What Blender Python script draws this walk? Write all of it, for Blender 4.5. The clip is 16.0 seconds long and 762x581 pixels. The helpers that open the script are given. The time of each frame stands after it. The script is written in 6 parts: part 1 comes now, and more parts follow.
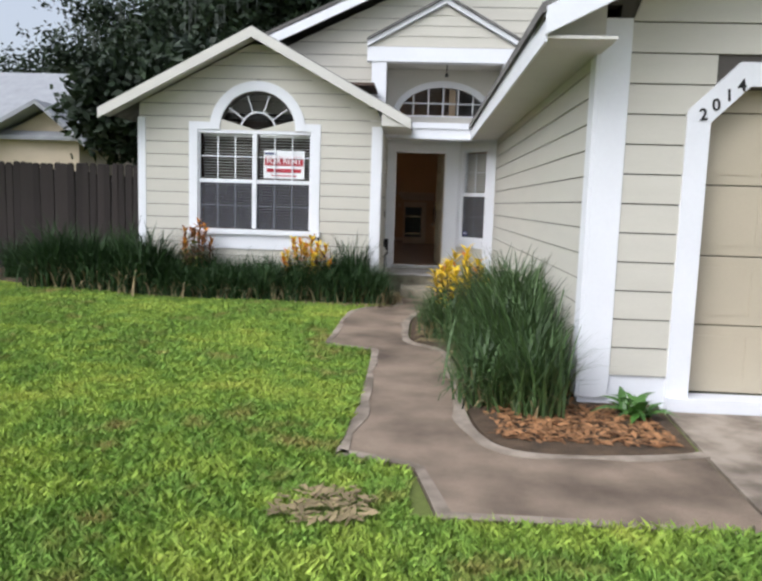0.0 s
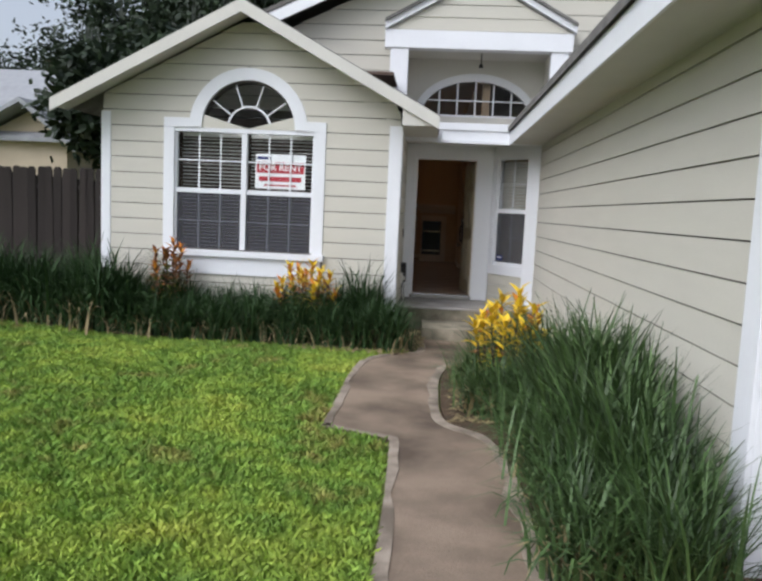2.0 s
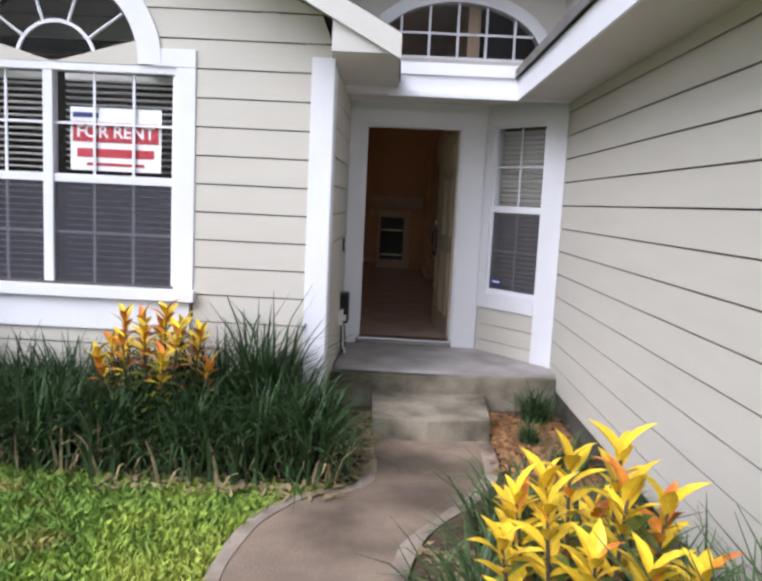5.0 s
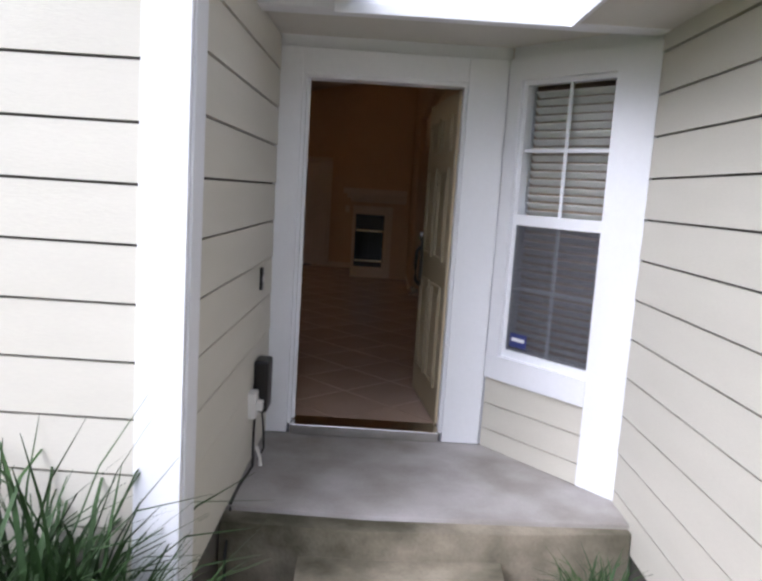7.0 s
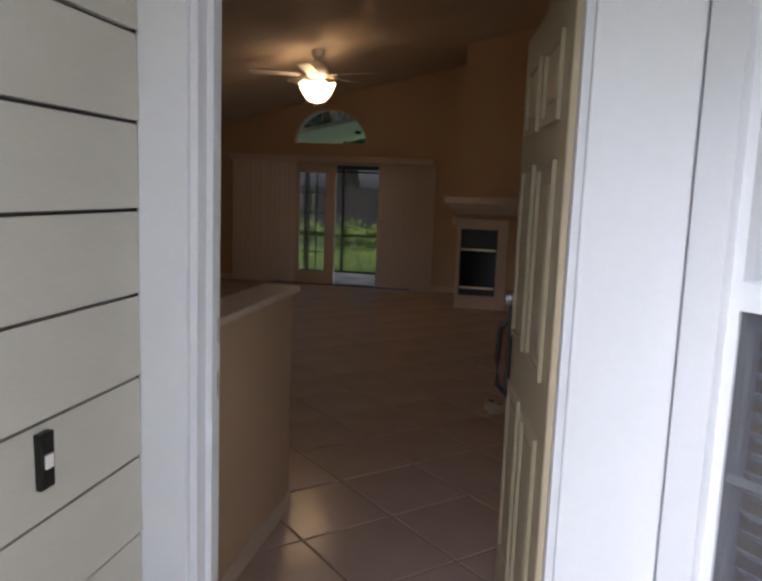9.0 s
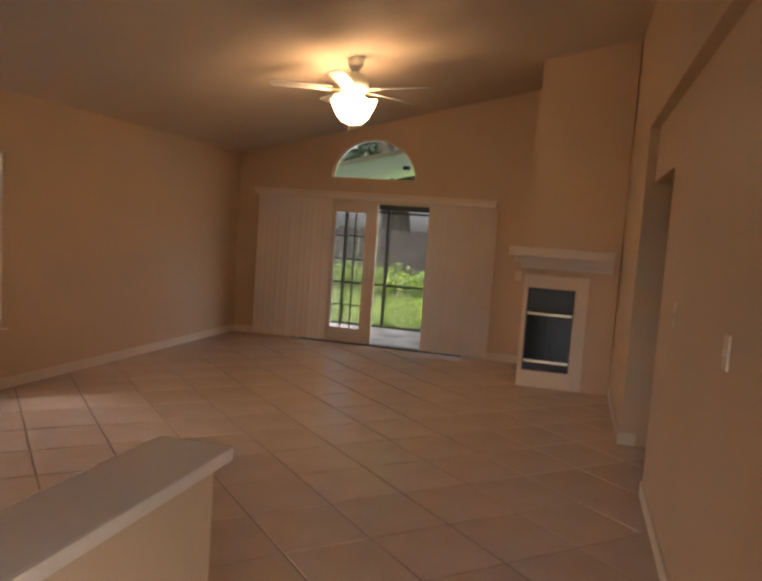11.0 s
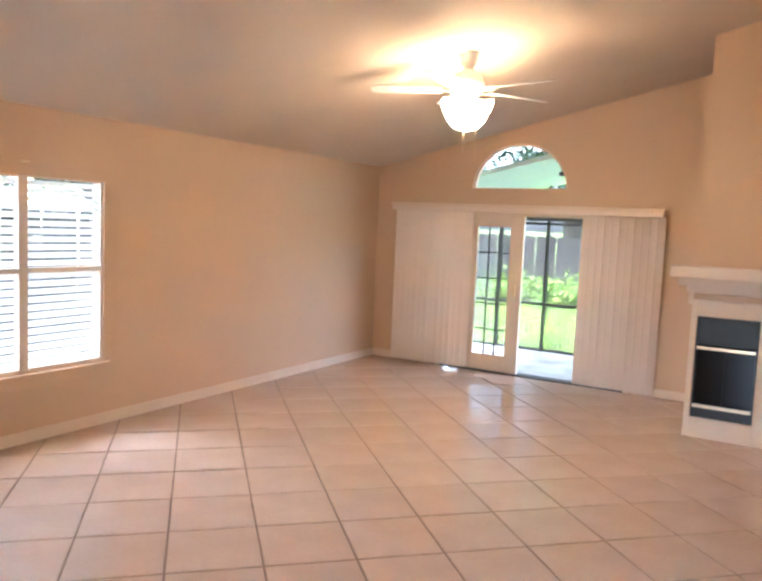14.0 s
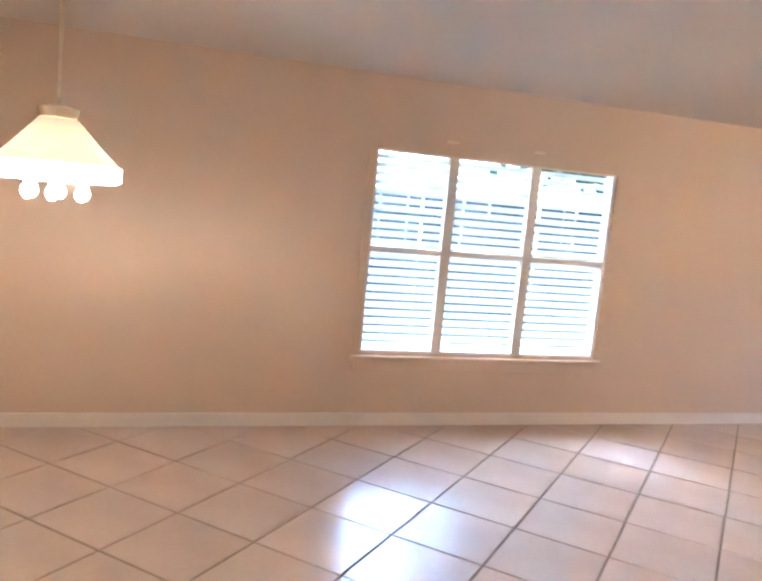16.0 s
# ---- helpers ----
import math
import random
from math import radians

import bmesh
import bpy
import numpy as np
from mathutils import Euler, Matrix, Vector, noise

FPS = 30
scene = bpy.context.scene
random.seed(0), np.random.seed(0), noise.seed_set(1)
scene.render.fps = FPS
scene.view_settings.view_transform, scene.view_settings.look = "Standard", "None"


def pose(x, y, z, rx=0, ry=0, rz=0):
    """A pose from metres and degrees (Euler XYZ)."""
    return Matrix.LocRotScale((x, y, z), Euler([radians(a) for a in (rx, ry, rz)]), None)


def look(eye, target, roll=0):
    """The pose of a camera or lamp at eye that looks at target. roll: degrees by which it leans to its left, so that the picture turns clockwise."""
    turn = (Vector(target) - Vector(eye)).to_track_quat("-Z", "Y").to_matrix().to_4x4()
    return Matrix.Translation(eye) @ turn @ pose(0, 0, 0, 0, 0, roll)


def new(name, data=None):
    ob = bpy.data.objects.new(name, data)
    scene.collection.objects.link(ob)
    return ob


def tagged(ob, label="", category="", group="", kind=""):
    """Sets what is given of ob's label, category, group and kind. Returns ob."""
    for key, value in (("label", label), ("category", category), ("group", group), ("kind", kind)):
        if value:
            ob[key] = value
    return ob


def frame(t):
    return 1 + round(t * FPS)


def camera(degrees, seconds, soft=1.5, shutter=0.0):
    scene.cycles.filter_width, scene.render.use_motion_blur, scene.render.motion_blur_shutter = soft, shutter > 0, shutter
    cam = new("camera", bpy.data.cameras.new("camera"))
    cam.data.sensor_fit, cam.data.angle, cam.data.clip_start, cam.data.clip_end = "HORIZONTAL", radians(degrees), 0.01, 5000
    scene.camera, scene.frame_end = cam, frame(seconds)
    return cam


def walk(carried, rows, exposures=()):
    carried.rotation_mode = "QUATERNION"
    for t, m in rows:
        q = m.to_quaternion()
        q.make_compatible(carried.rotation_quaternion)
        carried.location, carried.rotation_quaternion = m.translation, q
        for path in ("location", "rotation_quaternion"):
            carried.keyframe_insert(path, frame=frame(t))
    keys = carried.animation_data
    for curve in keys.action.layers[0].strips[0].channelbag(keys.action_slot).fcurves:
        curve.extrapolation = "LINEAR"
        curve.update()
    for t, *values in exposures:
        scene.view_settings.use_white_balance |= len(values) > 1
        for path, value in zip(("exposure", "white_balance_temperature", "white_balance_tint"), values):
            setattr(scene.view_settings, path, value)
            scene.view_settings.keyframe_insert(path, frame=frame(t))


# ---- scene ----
cam = camera(56.0, 16.0, soft=2.8)
PATH = [
    (0, (0.508, -0.351, 1.124), (0.403, 1.632, 0.882), 1.8),
    (0.5, (0.472, 0.220, 1.156), (0.345, 2.200, 0.910), 1.9),
    (1, (0.434, 0.842, 1.182), (0.289, 2.822, 0.940), 2.2),
    (1.5, (0.319, 1.367, 1.281), (0.191, 3.348, 1.033), 2.4),
    (2, (0.279, 1.876, 1.244), (0.146, 3.859, 1.023), 2.6),
    (2.5, (0.238, 2.454, 1.278), (0.102, 4.439, 1.070), 2.3),
    (3, (0.297, 3.176, 1.322), (0.157, 5.158, 1.102), 2.1),
    (5.5, (0.318, 6.601, 1.338), (0.322, 8.585, 1.091), 2.9),
    (6, (0.352, 7.326, 1.349), (0.383, 9.310, 1.096), 3.1),
    (6.5, (0.372, 7.992, 1.384), (0.430, 9.973, 1.118), 3.6),
    (7, (0.484, 8.646, 1.429), (0.491, 10.628, 1.156), 3.7),
    (7.5, (0.630, 9.279, 1.471), (0.539, 11.256, 1.183), 3.3),
    (8, (0.726, 9.865, 1.477), (0.525, 11.834, 1.184), 3.5),
    (8.5, (0.771, 10.600, 1.482), (0.462, 12.561, 1.238), 3.2),
    (9, (0.790, 11.179, 1.510), (0.419, 13.124, 1.230), 2.2),
    (9.5, (0.719, 11.724, 1.430), (0.291, 13.664, 1.197), 2.4),
    (10, (0.542, 12.127, 1.448), (0.097, 14.067, 1.259), 2.7),
    (10.2, (0.509, 12.306, 1.459), (0.047, 14.244, 1.282), 3.2),
    (11.2, (0.470, 13.120, 1.560), (-0.060, 15.040, 1.390), 4.0),
    (11.8, (0.620, 13.660, 1.630), (0.000, 15.550, 1.465), 2.5),
    (12.3, (0.819, 13.955, 1.671), (0.183, 15.844, 1.505), 1.4),
    (12.5, (0.794, 13.956, 1.688), (0.170, 15.848, 1.516), 1.7),
    (13, (0.775, 13.968, 1.698), (0.124, 15.851, 1.523), 2.2),
    (13.5, (0.784, 13.948, 1.694), (-0.005, 15.777, 1.519), 2.6),
    (14, (0.787, 13.992, 1.701), (-0.226, 15.706, 1.515), 2.5),
    (14.5, (0.742, 14.089, 1.650), (-0.499, 15.646, 1.459), 2.8),
    (15, (0.679, 14.219, 1.604), (-0.807, 15.542, 1.400), 4.1),
    (15.5, (0.660, 14.222, 1.606), (-1.025, 15.274, 1.377), 5.8),
    (16, (0.720, 14.500, 1.620), (-1.141, 15.083, 1.362), 5.4),
]
walk(cam, [(t, look(eye, target, roll)) for t, eye, target, roll in PATH],
     [(0, -0.35, 6000, 11), (1.5, -0.55, 6000, 11), (3.0, -0.45, 6000, 11), (5.5, -0.15, 5800, 18), (7.0, 0.15, 5750, 17), (8.5, 0.8, 5600, 16), (9.5, 0.85, 6000, 14), (10.2, 1.25, 6300, 16),
      (12.3, 4.45, 6500, 15), (13.0, 4.45, 5950, 12), (14.5, 4.4, 4750, 8), (16.0, 4.6, 4300, 4)])

# ---------------------------------------------------------------- light
world = bpy.data.worlds.new("overcast_sky")
scene.world = world
world.use_nodes = True
wn = world.node_tree
bg = wn.nodes["Background"]
sky = wn.nodes.new("ShaderNodeTexSky")
sky.sky_type = "NISHITA"
sky.sun_disc = False
sky.sun_elevation = radians(46)
sky.sun_rotation = radians(224)
sky.air_density, sky.dust_density, sky.ozone_density = 1.0, 4.0, 1.0
haze = wn.nodes.new("ShaderNodeHueSaturation")
haze.inputs["Saturation"].default_value, haze.inputs["Value"].default_value = 0.35, 1.1
wn.links.new(sky.outputs[0], haze.inputs["Color"])
wn.links.new(haze.outputs[0], bg.inputs[0])
bg.inputs[1].default_value = 0.24
sun_data = bpy.data.lights.new("sun", "SUN")
sun_data.energy, sun_data.angle, sun_data.color = 2.1, radians(50), (1.0, 0.985, 0.96)
sun = new("sun", sun_data)
sun.matrix_world = look((-14, -8, 21), (0, 6, 0))

# ---------------------------------------------------------------- materials
def material(name, base, rough=0.6, metal=0.0, vary=0.12, scale=6.0, fine=60.0, bump=0.15, second=None, spread=0.5, isle=0.0, spec=0.4, stretch=(1, 1, 1), random_piece=0.0, bump_dist=0.01):
    m = bpy.data.materials.new(name)
    m.use_nodes = True
    nt = m.node_tree
    b = nt.nodes["Principled BSDF"]
    b.inputs["Roughness"].default_value, b.inputs["Metallic"].default_value = rough, metal
    b.inputs["Specular IOR Level"].default_value = spec
    tc = nt.nodes.new("ShaderNodeTexCoord")
    mp = nt.nodes.new("ShaderNodeMapping")
    mp.inputs["Scale"].default_value = stretch
    nt.links.new(tc.outputs["Object"], mp.inputs[0])
    big = nt.nodes.new("ShaderNodeTexNoise")
    big.inputs["Scale"].default_value, big.inputs["Detail"].default_value = scale, 4
    small = nt.nodes.new("ShaderNodeTexNoise")
    small.inputs["Scale"].default_value, small.inputs["Detail"].default_value = fine, 3
    for n in (big, small):
        nt.links.new(mp.outputs[0], n.inputs["Vector"])
    second = second or tuple(c * (1 - 2.2 * vary) for c in base)
    ramp = nt.nodes.new("ShaderNodeValToRGB")
    ramp.color_ramp.elements[0].position, ramp.color_ramp.elements[1].position = 0.5 - spread / 2, 0.5 + spread / 2
    ramp.color_ramp.elements[0].color, ramp.color_ramp.elements[1].color = (*second, 1), (*base, 1)
    nt.links.new(big.outputs["Fac"], ramp.inputs[0])
    mixer = nt.nodes.new("ShaderNodeHueSaturation")
    nt.links.new(ramp.outputs[0], mixer.inputs["Color"])
    val = nt.nodes.new("ShaderNodeMath")
    val.operation = "MULTIPLY_ADD"
    nt.links.new(small.outputs["Fac"], val.inputs[0])
    val.inputs[1].default_value, val.inputs[2].default_value = vary * 2, 1 - vary
    last = val
    for amount, kind in ((isle, "ShaderNodeNewGeometry"), (random_piece, "ShaderNodeObjectInfo")):
        if amount:
            g = nt.nodes.new(kind)
            k = nt.nodes.new("ShaderNodeMath")
            k.operation = "MULTIPLY_ADD"
            nt.links.new(g.outputs["Random Per Island" if kind == "ShaderNodeNewGeometry" else "Random"], k.inputs[0])
            k.inputs[1].default_value = amount
            sub = nt.nodes.new("ShaderNodeMath")
            sub.operation = "SUBTRACT"
            nt.links.new(last.outputs[0], sub.inputs[0])
            sub.inputs[1].default_value = amount / 2
            nt.links.new(sub.outputs[0], k.inputs[2])
            last = k
    nt.links.new(last.outputs[0], mixer.inputs["Value"])
    nt.links.new(mixer.outputs[0], b.inputs["Base Color"])
    if bump:
        bn = nt.nodes.new("ShaderNodeBump")
        bn.inputs["Strength"].default_value, bn.inputs["Distance"].default_value = bump, bump_dist
        nt.links.new(small.outputs["Fac"], bn.inputs["Height"])
        nt.links.new(bn.outputs[0], b.inputs["Normal"])
    return m


def glass(name, tint=(0.95, 0.97, 0.97), rough=0.0):
    m = bpy.data.materials.new(name)
    m.use_nodes = True
    nt = m.node_tree
    b = nt.nodes["Principled BSDF"]
    b.inputs["Base Color"].default_value = (*tint, 1)
    b.inputs["Roughness"].default_value, b.inputs["Transmission Weight"].default_value = rough, 1.0
    b.inputs["IOR"].default_value = 1.15
    return m


def glow(name, colour, strength):
    m = bpy.data.materials.new(name)
    m.use_nodes = True
    b = m.node_tree.nodes["Principled BSDF"]
    b.inputs["Base Color"].default_value = (0.8, 0.78, 0.7, 1)
    b.inputs["Emission Color"].default_value = (*colour, 1)
    b.inputs["Emission Strength"].default_value = strength
    return m


SIDING = material("cream_painted_siding", (0.60, 0.575, 0.50), 0.55, vary=0.05, scale=1.5, fine=35, bump=0.12, spread=0.9, stretch=(1, 1, 6))
TRIM = material("white_painted_trim", (0.8, 0.81, 0.84), 0.45, vary=0.03, scale=2, fine=40, bump=0.06)
SOFFIT = material("soffit_paint", (0.62, 0.60, 0.55), 0.6, vary=0.04, scale=2, fine=40, bump=0.05)
SHINGLE = material("asphalt_shingle", (0.2, 0.19, 0.18), 0.9, vary=0.25, scale=5, fine=140, bump=0.4, random_piece=0.25)
CONCRETE = material("stained_walk_concrete", (0.27, 0.205, 0.15), 0.85, vary=0.2, scale=1.7, fine=90, bump=0.45, second=(0.095, 0.07, 0.05), spread=0.3)
PALE_CONCRETE = material("pale_concrete_edge", (0.36, 0.30, 0.24), 0.85, vary=0.2, scale=4, fine=110, bump=0.5, second=(0.15, 0.12, 0.09), spread=0.3)
PORCH = material("porch_concrete", (0.47, 0.45, 0.445), 0.75, vary=0.1, scale=2.4, fine=70, bump=0.25, second=(0.24, 0.22, 0.19), spread=0.42)
MOSSY = material("mossy_concrete", (0.32, 0.28, 0.215), 0.85, vary=0.2, scale=2.6, fine=60, bump=0.4, second=(0.075, 0.07, 0.045), spread=0.3)
SOIL = material("lawn_soil", (0.15, 0.19, 0.045), 0.95, vary=0.25, scale=0.6, fine=30, bump=0.5, second=(0.11, 0.13, 0.03))
MULCH = material("brown_mulch", (0.13, 0.085, 0.05), 0.95, vary=0.35, scale=9, fine=60, bump=0.8, second=(0.05, 0.035, 0.022), bump_dist=0.03)
CHIPS = material("leaf_litter", (0.38, 0.19, 0.082), 0.85, vary=0.2, scale=9, fine=60, bump=0.2, isle=0.9)
def patchy_grass(name, brighten=1.0):
    """Lawn green in patches: yellowed, lush and dry places, with each blade a little different."""
    m = bpy.data.materials.new(name)
    m.use_nodes = True
    nt = m.node_tree
    b = nt.nodes["Principled BSDF"]
    b.inputs["Roughness"].default_value, b.inputs["Specular IOR Level"].default_value = 0.6, 0.2
    tc = nt.nodes.new("ShaderNodeTexCoord")
    fields = []
    for scale, detail in ((0.75, 5), (4.5, 3)):
        n = nt.nodes.new("ShaderNodeTexNoise")
        n.inputs["Scale"].default_value, n.inputs["Detail"].default_value = scale, detail
        nt.links.new(tc.outputs["Object"], n.inputs["Vector"])
        fields.append(n)
    both = nt.nodes.new("ShaderNodeMix")
    both.inputs[0].default_value = 0.42
    nt.links.new(fields[0].outputs["Fac"], both.inputs[2])
    nt.links.new(fields[1].outputs["Fac"], both.inputs[3])
    ramp = nt.nodes.new("ShaderNodeValToRGB")
    stops = ((0.31, (0.30, 0.22, 0.085)), (0.39, (0.23, 0.26, 0.06)), (0.45, (0.15, 0.26, 0.045)), (0.54, (0.27, 0.37, 0.06)), (0.66, (0.37, 0.42, 0.075)))
    while len(ramp.color_ramp.elements) < len(stops):
        ramp.color_ramp.elements.new(0.5)
    for e, (at, col) in zip(ramp.color_ramp.elements, stops):
        e.position, e.color = at, (*(c * brighten for c in col), 1)
    nt.links.new(both.outputs[0], ramp.inputs[0])
    g = nt.nodes.new("ShaderNodeNewGeometry")
    k = nt.nodes.new("ShaderNodeMath")
    k.operation = "MULTIPLY_ADD"
    nt.links.new(g.outputs["Random Per Island"], k.inputs[0])
    k.inputs[1].default_value, k.inputs[2].default_value = 0.8, 0.62
    hsv = nt.nodes.new("ShaderNodeHueSaturation")
    nt.links.new(ramp.outputs[0], hsv.inputs["Color"])
    nt.links.new(k.outputs[0], hsv.inputs["Value"])
    nt.links.new(hsv.outputs[0], b.inputs["Base Color"])
    return m


GRASS = patchy_grass("grass_blades", 1.12)
STRAP = material("strap_leaves", (0.045, 0.088, 0.026), 0.6, vary=0.12, scale=2.5, fine=20, bump=0, second=(0.022, 0.048, 0.016), isle=0.8, spec=0.25)
# Yellower strap leaves; the sunlight on the garage side is in their colour.
STRAP2 = material("sunlit_strap_leaves", (0.085, 0.14, 0.042), 0.5, vary=0.12, scale=2.5, fine=20, bump=0, second=(0.032, 0.065, 0.02), isle=1.0, spec=0.35)
DRYLEAF = material("dry_straw_leaves", (0.32, 0.25, 0.13), 0.8, vary=0.15, scale=6, fine=20, bump=0, isle=0.6)
CROTON_Y = material("croton_yellow", (0.80, 0.58, 0.03), 0.35, vary=0.1, scale=18, fine=60, bump=0.1, second=(0.64, 0.42, 0.02), random_piece=0.45, spread=0.3)
CROTON_R = material("croton_red", (0.33, 0.11, 0.03), 0.35, vary=0.15, scale=18, fine=60, bump=0.1, second=(0.12, 0.07, 0.025), random_piece=0.5)
CROTON_O = material("croton_orange", (0.62, 0.16, 0.03), 0.35, vary=0.12, scale=18, fine=60, bump=0.1, second=(0.70, 0.36, 0.03), random_piece=0.4, spread=0.3)
CROTON_G = material("croton_green", (0.10, 0.16, 0.03), 0.35, vary=0.12, scale=18, fine=60, bump=0.1, second=(0.24, 0.22, 0.03), random_piece=0.4, spread=0.3)
BARK = material("bark", (0.12, 0.10, 0.08), 0.95, vary=0.2, scale=8, fine=40, bump=0.8)
FOLIAGE = material("tree_leaves", (0.026, 0.045, 0.017), 0.6, vary=0.15, scale=0.7, fine=6, bump=0, second=(0.012, 0.024, 0.01), isle=0.8)
MOSS = material("hanging_moss", (0.11, 0.125, 0.105), 0.9, vary=0.15, scale=2, fine=20, bump=0, isle=0.6)
# Weathered wood, its colour lowered for the trees' shade on the side fence.
FENCE = material("weathered_shaded_fence_wood", (0.045, 0.036, 0.033), 0.85, vary=0.15, scale=3, fine=50, bump=0.4, second=(0.04, 0.032, 0.028), stretch=(4, 4, 0.6), random_piece=0.45)
BEIGE = material("beige_stucco", (0.52, 0.44, 0.33), 0.85, vary=0.05, scale=2, fine=60, bump=0.2)
GREYROOF = material("grey_roof", (0.33, 0.34, 0.36), 0.8, vary=0.1, scale=3, fine=60, bump=0.3)
GARAGE = material("tan_garage_door_paint", (0.50, 0.44, 0.33), 0.5, vary=0.04, scale=2, fine=50, bump=0.08)
PLASTER = material("peach_wall_paint", (0.60, 0.43, 0.285), 0.6, vary=0.03, scale=1.2, fine=90, bump=0.06)
CEILING = material("ceiling_paint", (0.62, 0.53, 0.44), 0.8, vary=0.03, scale=1.5, fine=140, bump=0.2)
TILE = material("glazed_floor_tile", (0.56, 0.425, 0.34), 0.22, vary=0.05, scale=2.2, fine=30, bump=0.02, second=(0.49, 0.36, 0.28), random_piece=0.06, spec=0.5)
GROUT = material("dark_grout", (0.25, 0.18, 0.14), 0.9, vary=0.15, scale=5, fine=90, bump=0.3)
BLIND = material("pale_vinyl_blind", (0.74, 0.64, 0.56), 0.5, vary=0.03, scale=2, fine=20, bump=0.02)
SLAT = material("white_blind_slat", (0.8, 0.78, 0.74), 0.45, vary=0.03, scale=3, fine=30, bump=0.02)
BASEW = material("white_baseboard_paint", (0.70, 0.59, 0.48), 0.45, vary=0.03, scale=3, fine=40, bump=0.03)
BLACK = material("black_metal", (0.012, 0.011, 0.011), 0.35, vary=0.1, scale=8, fine=60, bump=0.05)
BLACKGLASS = material("dark_firebox_glass", (0.008, 0.007, 0.007), 0.15, vary=0.1, scale=3, fine=20, bump=0, spec=0.15)
BRASS = material("pale_brass", (0.75, 0.62, 0.42), 0.3, 0.9, vary=0.08, scale=12, fine=60, bump=0.03)
CHROME = material("worn_chrome", (0.75, 0.74, 0.72), 0.2, 1.0, vary=0.06, scale=12, fine=60, bump=0.02)
DOORP = material("tan_door_paint", (0.42, 0.36, 0.24), 0.45, vary=0.05, scale=3, fine=40, bump=0.05)
DOOREDGE = material("cream_door_edge_paint", (0.66, 0.55, 0.38), 0.5, vary=0.05, scale=3, fine=40, bump=0.05)
CAPW = material("half_wall_cap_paint", (0.68, 0.58, 0.50), 0.45, vary=0.03, scale=3, fine=40, bump=0.03)
SCREENF = material("dark_bronze_frame", (0.045, 0.04, 0.038), 0.4, 0.3, vary=0.1, scale=5, fine=40, bump=0.05)
GREYSCREEN = material("window_insect_screen", (0.13, 0.135, 0.15), 0.9, vary=0.08, scale=3, fine=200, bump=0.1)
GLASS = glass("window_glass")
SIGNW = material("sign_white", (0.8, 0.8, 0.8), 0.6, vary=0.03, scale=4, fine=40, bump=0)
SIGNR = material("sign_red", (0.45, 0.035, 0.05), 0.6, vary=0.05, scale=4, fine=40, bump=0)
SIGNB = material("sign_blue", (0.03, 0.04, 0.16), 0.6, vary=0.05, scale=4, fine=40, bump=0)
BOWL = glow("lit_frosted_glass", (1.0, 0.66, 0.34), 2.9)
PENDG = glow("lit_pendant_glass", (1.0, 0.78, 0.5), 1.7)
PENDT = glow("lit_amber_glass", (1.0, 0.66, 0.36), 0.022)
PENDT.node_tree.nodes["Principled BSDF"].inputs["Base Color"].default_value = (0.42, 0.32, 0.2, 1)
# Dark colour stands for the unlit depth behind the bay window.
ROOMSHADE = material("deep_room_shade", (0.10, 0.065, 0.05), 0.8, vary=0.06, scale=2, fine=50, bump=0.05)
# Sheathing coloured dark, so the board gaps read as shadow lines.
LAPSHADE = material("lap_shadow_sheathing", (0.10, 0.09, 0.08), 0.9, vary=0.1, scale=3, fine=40, bump=0.1)
LIGHTSLAT = bpy.data.materials.new("thin_white_slat")
LIGHTSLAT.use_nodes = True
ls = LIGHTSLAT.node_tree
lmix, ldif, ltra = ls.nodes.new("ShaderNodeMixShader"), ls.nodes.new("ShaderNodeBsdfDiffuse"), ls.nodes.new("ShaderNodeBsdfTranslucent")
ldif.inputs[0].default_value = ltra.inputs[0].default_value = (0.82, 0.82, 0.8, 1)
ls.links.new(ldif.outputs[0], lmix.inputs[1])
ls.links.new(ltra.outputs[0], lmix.inputs[2])
ls.links.new(lmix.outputs[0], ls.nodes["Material Output"].inputs[0])
SCREEN = bpy.data.materials.new("insect_screen_mesh")
SCREEN.use_nodes = True
sn = SCREEN.node_tree
smix, sdif, stra = sn.nodes.new("ShaderNodeMixShader"), sn.nodes.new("ShaderNodeBsdfDiffuse"), sn.nodes.new("ShaderNodeBsdfTransparent")
sdif.inputs[0].default_value = (0.12, 0.12, 0.12, 1)
smix.inputs[0].default_value = 0.55
sn.links.new(stra.outputs[0], smix.inputs[1])
sn.links.new(sdif.outputs[0], smix.inputs[2])
sn.links.new(smix.outputs[0], sn.nodes["Material Output"].inputs[0])
PATIO = material("patio_ceiling_paint", (0.55, 0.68, 0.66), 0.7, vary=0.04, scale=2, fine=40, bump=0.05)


# ---------------------------------------------------------------- helpers
def link(name, bm, mat, parent=None, label="", smooth=False):
    me = bpy.data.meshes.new(name)
    bm.normal_update()
    bm.to_mesh(me)
    bm.free()
    if mat:
        me.materials.append(mat)
    if smooth:
        me.polygons.foreach_set("use_smooth", [True] * len(me.polygons))
    ob = new(name, me)
    if parent:
        ob.parent = parent
    if label:
        ob["label"] = label
    return ob


SINGLE = {"casing", "jamb", "garage_trim", "corner_trim", "surround", "niche_side", "porch_ceiling", "door_frame", "wall_core", "return", "entry_return", "window_frame", "eave_return", "breast", "number_bars", "bars", "firebox", "brass_bar", "foundation", "beam"}


